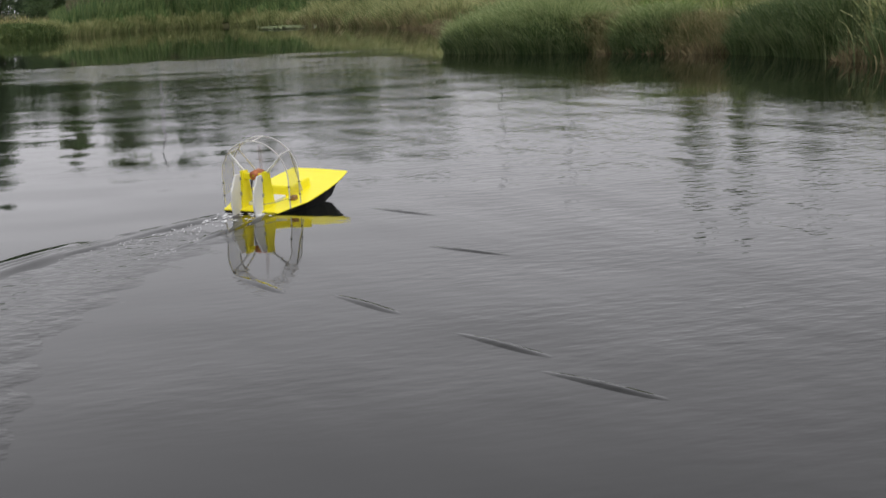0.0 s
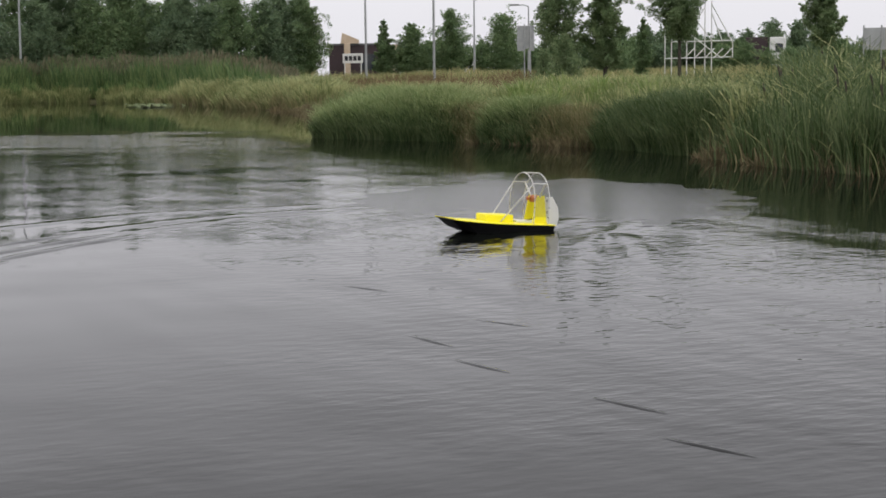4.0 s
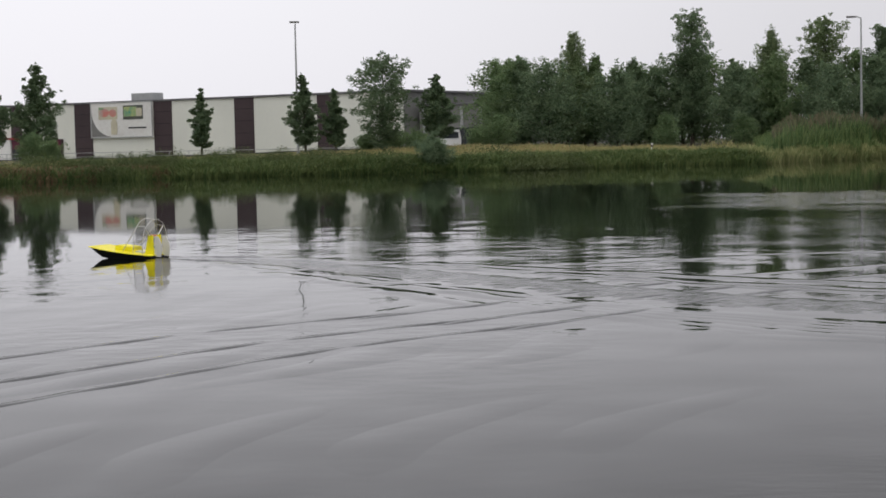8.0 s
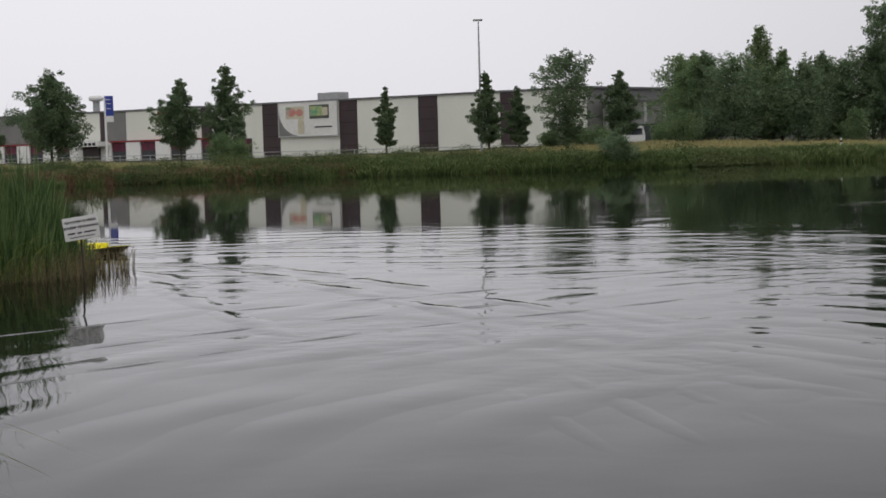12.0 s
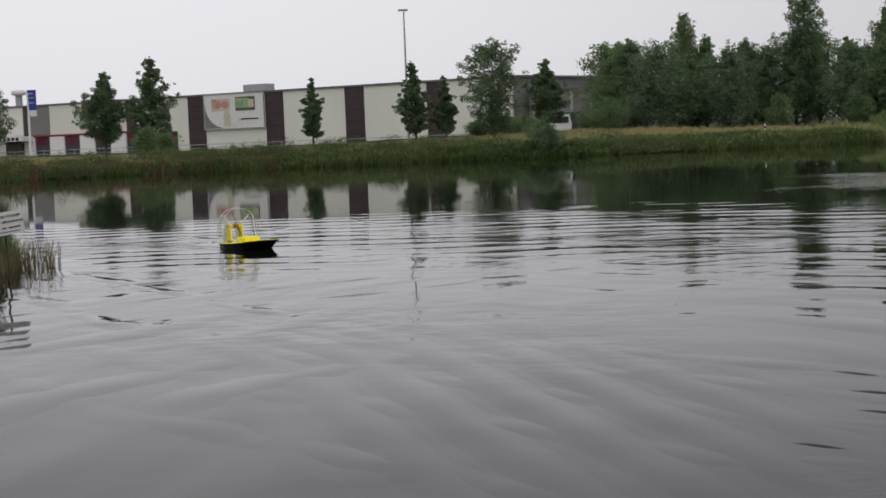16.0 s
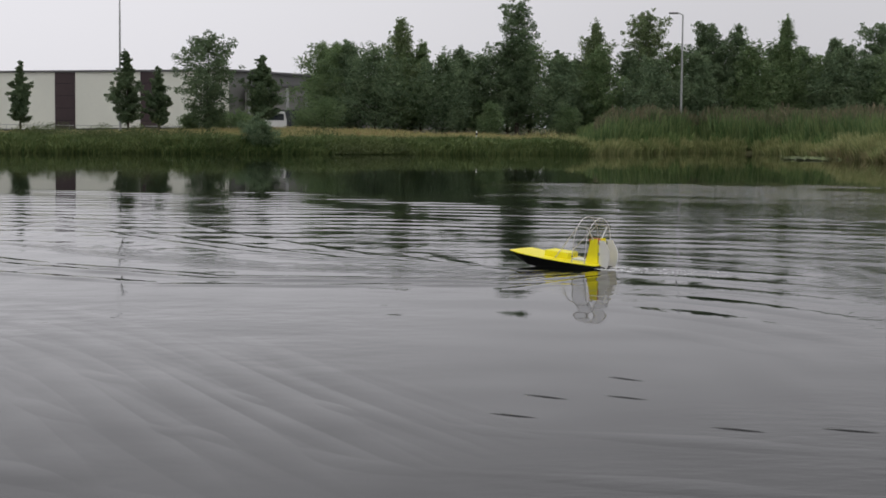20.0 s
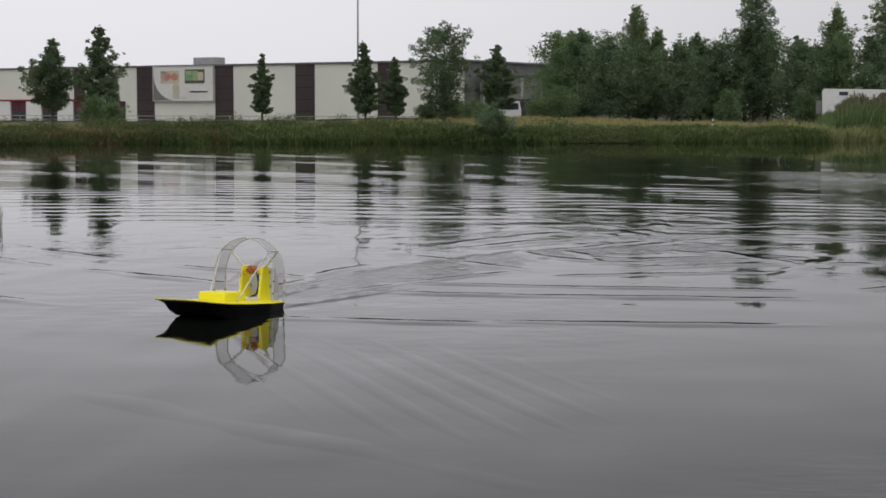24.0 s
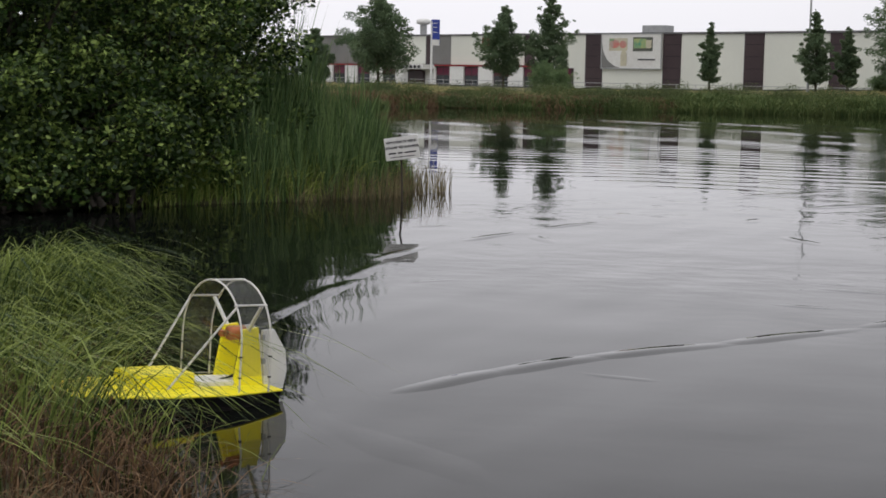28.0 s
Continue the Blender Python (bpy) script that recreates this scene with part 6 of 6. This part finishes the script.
# seconds, x, y, heading clockwise from +y, bow up
COURSE = [
    (0, 2.93, 13.72, 42, 8), (0.5, 4.39, 16.10, 61, 5), (1, 6.14, 17.95, 86, 5), (1.5, 7.32, 18.60, 119, 4), (2, 8.50, 19.25, 172, -1), (2.5, 8.42, 18.15, 206, 1),
    (3.2, 8.35, 17.2, 238, 3), (3.9, 7.5, 16.6, 265, 4), (4.5, 6.18, 16.30, 280, 4), (5, 4.52, 15.98, 286, 5), (5.5, 2.84, 16.57, 300, 5), (6, 0.95, 17.93, 305, 5),
    (6.5, -0.95, 19.91, 307, 4), (7, -3.2, 22.35, 302, 5), (7.5, -5.52, 24.57, 298, 5), (8, -7.81, 25.87, 291, 5), (8.5, -9.32, 26.0, 276, 4), (9, -10.39, 26.05, 205, 2),
    (9.5, -11.51, 26.6, 158, 1), (10, -11.95, 27.0, 125, 0), (11, -12.15, 27.0, 116, 0), (12, -12.10, 27.0, 115, 1), (12.5, -11.88, 26.96, 114, 2), (13.5, -11.3, 27.05, 113, 2),
    (14.5, -10.4, 27.4, 114, 2), (15, -9.5, 27.4, 120, 2), (15.5, -8.42, 26.04, 130, 3), (16, -7.63, 25.6, 139, 2), (16.5, -6.66, 24.54, 144, 2), (17, -5.5, 23.2, 134, 2),
    (17.5, -3.72, 21.32, 97, 2), (18, -1.75, 19.86, 88, 1.5), (18.5, -0.07, 19.71, 62, 5), (18.8, 0.59, 19.57, 36, 5), (19, 0.97, 19.70, 12, 5), (19.3, 1.3, 20.1, -15, 4),
    (19.5, 1.41, 20.1, -28, 3), (20, 1.46, 20.63, -56, 5), (20.5, 1.34, 21.2, -63, 3), (21, 0.72, 21.6, -69, 3), (21.5, -0.17, 21.62, -73, 2), (22.5, -2.1, 19.9, -108, 3),
    (23.5, -3.39, 16.35, -158, 4), (24, -3.86, 13.78, -161.5, 4), (24.5, -4.07, 11.87, -165, 4), (25, -4.36, 10.16, -166, 3), (25.5, -4.46, 8.90, -165, 3), (26, -4.49, 8.02, -160, 1),
    (26.5, -4.64, 7.61, -156, 1), (27, -4.67, 7.27, -153, 2), (27.5, -4.67, 7.18, -152, 3), (28, -4.66, 7.16, -151, 3)]


def course_at(t):
    """Place of the boat, and its way over the water in metres a second; before the start it came from the near bank."""
    early = [(-6.0, 0.5, 1.6), (-4.5, 0.35, 3.2), (-3.2, 0.0, 5.3), (-2.3, -0.15, 7.2), (-1.5, 0.15, 9.1), (-0.7, 1.25, 11.5)] + [(r[0], r[1], r[2]) for r in COURSE]
    ts = [r[0] for r in early]

    def place(q):
        return np.array([np.interp(q, ts, [r[1] for r in early]), np.interp(q, ts, [r[2] for r in early])])

    return place(t), (place(t + 0.3) - place(t - 0.3)) / 0.6


def crest_place(s, side, speed, t):
    """Where the crest that left the boat at s seconds stands at t: it runs off at right angles to the boat's way."""
    p, v = course_at(s)
    c = v / (np.hypot(*v) + 1e-6)
    return p - c * 0.4 + np.array([-c[1], c[0]]) * side * (0.25 + speed * max(t - s, 0.0))


def late_speed(s):
    """How fast the last crests run out from the boat as it slows towards the bank."""
    return float(np.interp(s, [23.2, 24.0, 25.3, 26.2], [0.70, 0.68, 0.36, 0.25]))


def wave_rows():
    """For each crest: when it leaves the boat, to which side, its speed over the water, and which of the crests it is."""
    out, s = [], -2.6
    while s < 26.0:
        way = float(np.hypot(*course_at(s)[1]))
        if way > 0.8:
            for side in (-1, 1):
                at = crest_place(s, side, 0.6, s + 3.5)
                swell = (side > 0 and 4.6 < s < 6.4) or (at[1] < 13.0 and (at[0] > -0.5 or 20 < s < 22.3))
                if (side < 0 and s < 0.0) or 1.7 < s < 4.3 or 22.3 < s < 23.2:
                    continue
                speeds = (0.70, 0.57, 0.47) if s < 0.8 and side > 0 else (0.88, 0.77, 0.67, 0.58, 0.50) if swell and s > 4 else (0.84, 0.70) if swell else (1.08, 0.70, 0.54)
                if s > 23.2:
                    out.append((s, side, late_speed(s), 5, way))
                    continue
                for k, speed in enumerate(speeds):
                    out.append((s, side, speed, 3 if swell else 4 if s < 0.8 and side > 0 else k, way))
        s += 0.36 if s > 22.8 else 0.45 if way > 2.0 else 0.6
    return out


def motions():
    bank = lambda t: float(np.interp(t, [0, 1, 1.5, 2, 2.5, 3.2, 16, 17, 17.5, 18, 18.5, 19, 19.3, 20], [3, 5, 9, 12, 3, 0, 0, -3, -4, -3, -6, -10, -8, 0]))
    walk(BOAT, [(t, pose(x, y, 0.01 + 0.003 * trim, bank(t), -trim, 90 - hd)) for t, x, y, hd, trim in COURSE])
    walk(PROP, [(i * 0.1, pose(-0.405 * BOAT_SCALE, 0, 0.36 * BOAT_SCALE, 80 * i, 0, 0)) for i in range(281)])
    rows = []
    for t, x, y, hd, trim in COURSE:
        speed = float(np.hypot(*course_at(t)[1]))
        rows.append((t, pose(x, y, min(0.0, (speed - 2.4) * 0.02), 0, 0, 90 - hd)))
    walk(WASH, rows)
    rows = []
    for t, x, y, hd, trim in COURSE:
        fast = t <= 2.0 or 4.5 <= t <= 6.5 or 17.5 <= t <= 20.0
        rows.append((t, pose(x, y, 0.0 if fast else -0.08, 0, 0, 90 - hd)))
    walk(WAKE_FOAM, rows)
    # ripples that spread from the boat's turns: place and turn when they have risen, and when
    trains = [(-8.0, 30.0, 8, 13.5, 28), (1.0, 29.0, -6, 15.0, 28), (-6.0, 24.5, 4, 14.5, 28), (6.0, 25.0, -14, 18.0, 28), (-1.0, 36.0, 0, 19.0, 28), (-7.0, 39.0, 6, 20.5, 28),
              (-3.4, 12.5, 72, 10.5, 16), (2.6, 13.5, -48, 11.5, 20), (5.0, 18.0, -40, 17.5, 24),
              (-18.0, 45.0, 10, 23.5, 28), (-8.0, 47.0, 4, 23.5, 28), (3.0, 47.0, -4, 24.0, 28), (-20.0, 57.0, 10, 24.5, 28), (-9.0, 58.0, 3, 24.5, 28), (3.0, 58.0, -3, 24.5, 28), (-17.0, 68.0, 8, 25.0, 28), (-4.0, 69.0, 0, 25.0, 28)]
    fields = [RIPPLES] + [copy_thing(RIPPLES, pose(0, 0, -0.1)) for _ in trains[1:]]
    for r, (x, y, turn, t1, t2) in zip(fields, trains):
        way = Vector((-math.sin(radians(turn)), math.cos(radians(turn)))) * 0.45
        at = lambda t: (x + way.x * (t - t1), y + way.y * (t - t1))
        low = 0.0 if y > 20 else -0.0012
        steps = [(0.0, -0.05), (t1 - 4, -0.05), (t1 - 3, -0.006), (t1, low)] + ([(t2, low - 0.001), (t2 + 3, -0.006), (t2 + 4, -0.05)] if t2 < 24.1 and t2 + 4 < 28 else []) + [(28.0, -0.0006 if t2 == 28 else -0.05)]
        walk(r, [(t, pose(*at(t), z, 0, 0, turn)) for t, z in steps])
    walk(LONG_SWELL, [(t, pose(-1.9 - 0.06 * (t - 15), 11.5 - 0.03 * (t - 15), z, 0, 0, -63.5)) for t, z in ((0.0, -0.05), (11.0, -0.05), (12.0, -0.007), (14.0, 0.0), (18.5, -0.0008), (21.0, -0.007), (22.0, -0.05), (28.0, -0.05))])
    walk(SHORT_SWELL, [(t, pose(-1.9 - 0.05 * (t - 21), 11.1 - 0.03 * (t - 21), z, 0, 0, -60)) for t, z in ((0.0, -0.05), (17.0, -0.05), (18.0, -0.005), (20.0, 0.0), (22.5, -0.0004), (25.0, -0.005), (26.0, -0.05), (28.0, -0.05))])
    # what is left of the first waves drifts to the right: place at the start, drift, turn
    old = [(1.9, 9.9, 0.50, -78, 0), (2.3, 8.9, 0.38, -75, 0), (3.4, 10.4, 0.30, -62, 0), (2.6, 7.5, 0.36, -72, 0), (2.7, 6.5, 0.30, -68, 0), (3.6, 12.6, 0.20, -66, 0), (6.3, 12.9, 0.20, -78, 5), (5.6, 10.6, 0.20, -67, 5), (4.4, 8.1, 0.20, -62, 5),
           (0.2, 8.8, 0.10, -33, 14), (0.6, 9.8, 0.10, -30, 14), (0.7, 11.3, 0.12, -36, 15.5), (0.8, 10.5, 0.08, -28, 15.5), (1.2, 9.4, 0.16, -24, 17), (1.9, 9.4, 0.14, -18, 17), (0.2, 9.8, 0.06, -24, 16.5), (0.5, 10.5, 0.05, -30, 17)]
    strokes = [STROKE] + [copy_thing(STROKE, pose(0, 0, -0.1)) for r in old[1:] if r[4] < 10]
    strokes += [SHORT_STROKE] + [copy_thing(SHORT_STROKE, pose(0, 0, -0.1)) for r in old[1 + len(strokes):]]
    for w, (x, y, drift, turn, t0) in zip(strokes, old):
        at = lambda t, z: (t, pose(x + (t - t0) * drift, y, z, 0, 0, turn))
        walk(w, ([at(0.0, -0.05), at(t0 - 1.5, -0.05)] if t0 else []) + [at(t0, -0.0038), at(t0 + 3.0, -0.0066), at(t0 + 5.5, -0.0098), at(t0 + 8.0, -0.05), at(28.0, -0.05)])
    crests = wave_rows()
    pieces = [None] * len(crests)
    for k, w in enumerate(WAVES):
        mine = [i for i, r in enumerate(crests) if r[3] == k]
        for i in mine:
            pieces[i] = w if i == mine[0] else copy_thing(w, pose(0, 0, -0.1))
    for w, (t0, side, speed, k, way) in zip(pieces, crests):
        tall = (0.0140, 0.0165, 0.0125, 0.0052, 0.0250, 0.0120)[k]

        def state(t):
            age = t - t0
            q = crest_place(t0, side, speed, t)
            d = crest_place(t0 + 0.15, side, late_speed(t0 + 0.15) if k == 5 else speed, t) - crest_place(t0 - 0.15, side, late_speed(t0 - 0.15) if k == 5 else speed, t)
            keep = math.exp(-max(age, 0) / (10.0 if k >= 4 else 28.0)) * (min(1.0, max(0.0, 1 - (age - 6.0) / 3.5)) if t0 > 8 else 1.0) * min(1.0, 0.4 + way / 4.0) * min(1.0, max(0.0, 0.3 + age))
            lift = -tall * (1 - keep) if age > -0.2 else -0.06
            if float(shore_distance(q[0], q[1])) > -0.7:
                lift = -0.06
            return pose(q[0], q[1], lift, 0, 0, math.degrees(math.atan2(d[1], d[0])))

        times = sorted({0.0, 28.0} | {round(min(28.0, max(0.0, t0 + a)), 2) for a in (-0.3, 0.05, 0.8, 2.0, 4.0, 7.0, 11.0, 16.0)})
        rows = [(times[0], state(times[0]))]
        for t in times[1:]:
            m = state(t)
            turn = abs((rows[-1][1].to_euler().z - m.to_euler().z + math.pi) % (2 * math.pi) - math.pi)
            rows.append((t, m if turn < 1.4 else Matrix.Translation(m.translation) @ rows[-1][1].to_3x3().to_4x4()))
        walk(w, rows)
    # ruffled patches: they rise as the boat passes, and settle
    spots, s = [], -2.0
    while s < 26.2:
        way = float(np.hypot(*course_at(s)[1]))
        if way > 0.8 and s < 24.4:
            spots.append(s)
        s += max(0.12, min(0.5, 0.62 / max(way, 0.3)))
    patches = [TRAIL] + [copy_thing(TRAIL, pose(0, 0, -0.1)) for _ in spots[1:]]
    for w, s in zip(patches, spots):
        p, v = course_at(s)
        c = v / float(np.hypot(*v))
        q = p - c * 0.75
        turn = math.degrees(math.atan2(c[1], c[0]))
        steps = [(s - 0.1, -0.05), (s + 0.25, -0.0004), (s + 1.8, -0.0012), (s + 3.0, -0.0030), (s + 3.5, -0.03), (s + 4.0, -0.05)]
        height = lambda t: float(np.interp(t, [r[0] for r in steps], [r[1] for r in steps]))
        walk(w, [(t, pose(q[0], q[1], height(t), 0, 0, turn)) for t in [0.0] + [r[0] for r in steps if 0.0 < r[0] < 28.0] + [28.0]])
    walk(SWIRL, [(t, pose(9.9, 20.5, z, 0, 0, -24)) for t, z in ((0.0, -0.05), (2.2, -0.05), (3.2, -0.004), (4.3, 0.0), (6.5, -0.0012), (8.0, -0.0045), (8.8, -0.05), (28.0, -0.05))])
    rows = []
    for t in (0.0, 14.0, 21.5, 23.5, 28.0):
        s = -76.8 + (t - 21.5) * 25.0
        x, y = road_point(s)
        rows.append((t, pose(x, y, float(land(x, y)) + 0.06, 0, 0, -ROAD_AZ)))
    walk(CAMPER, rows)


motions()
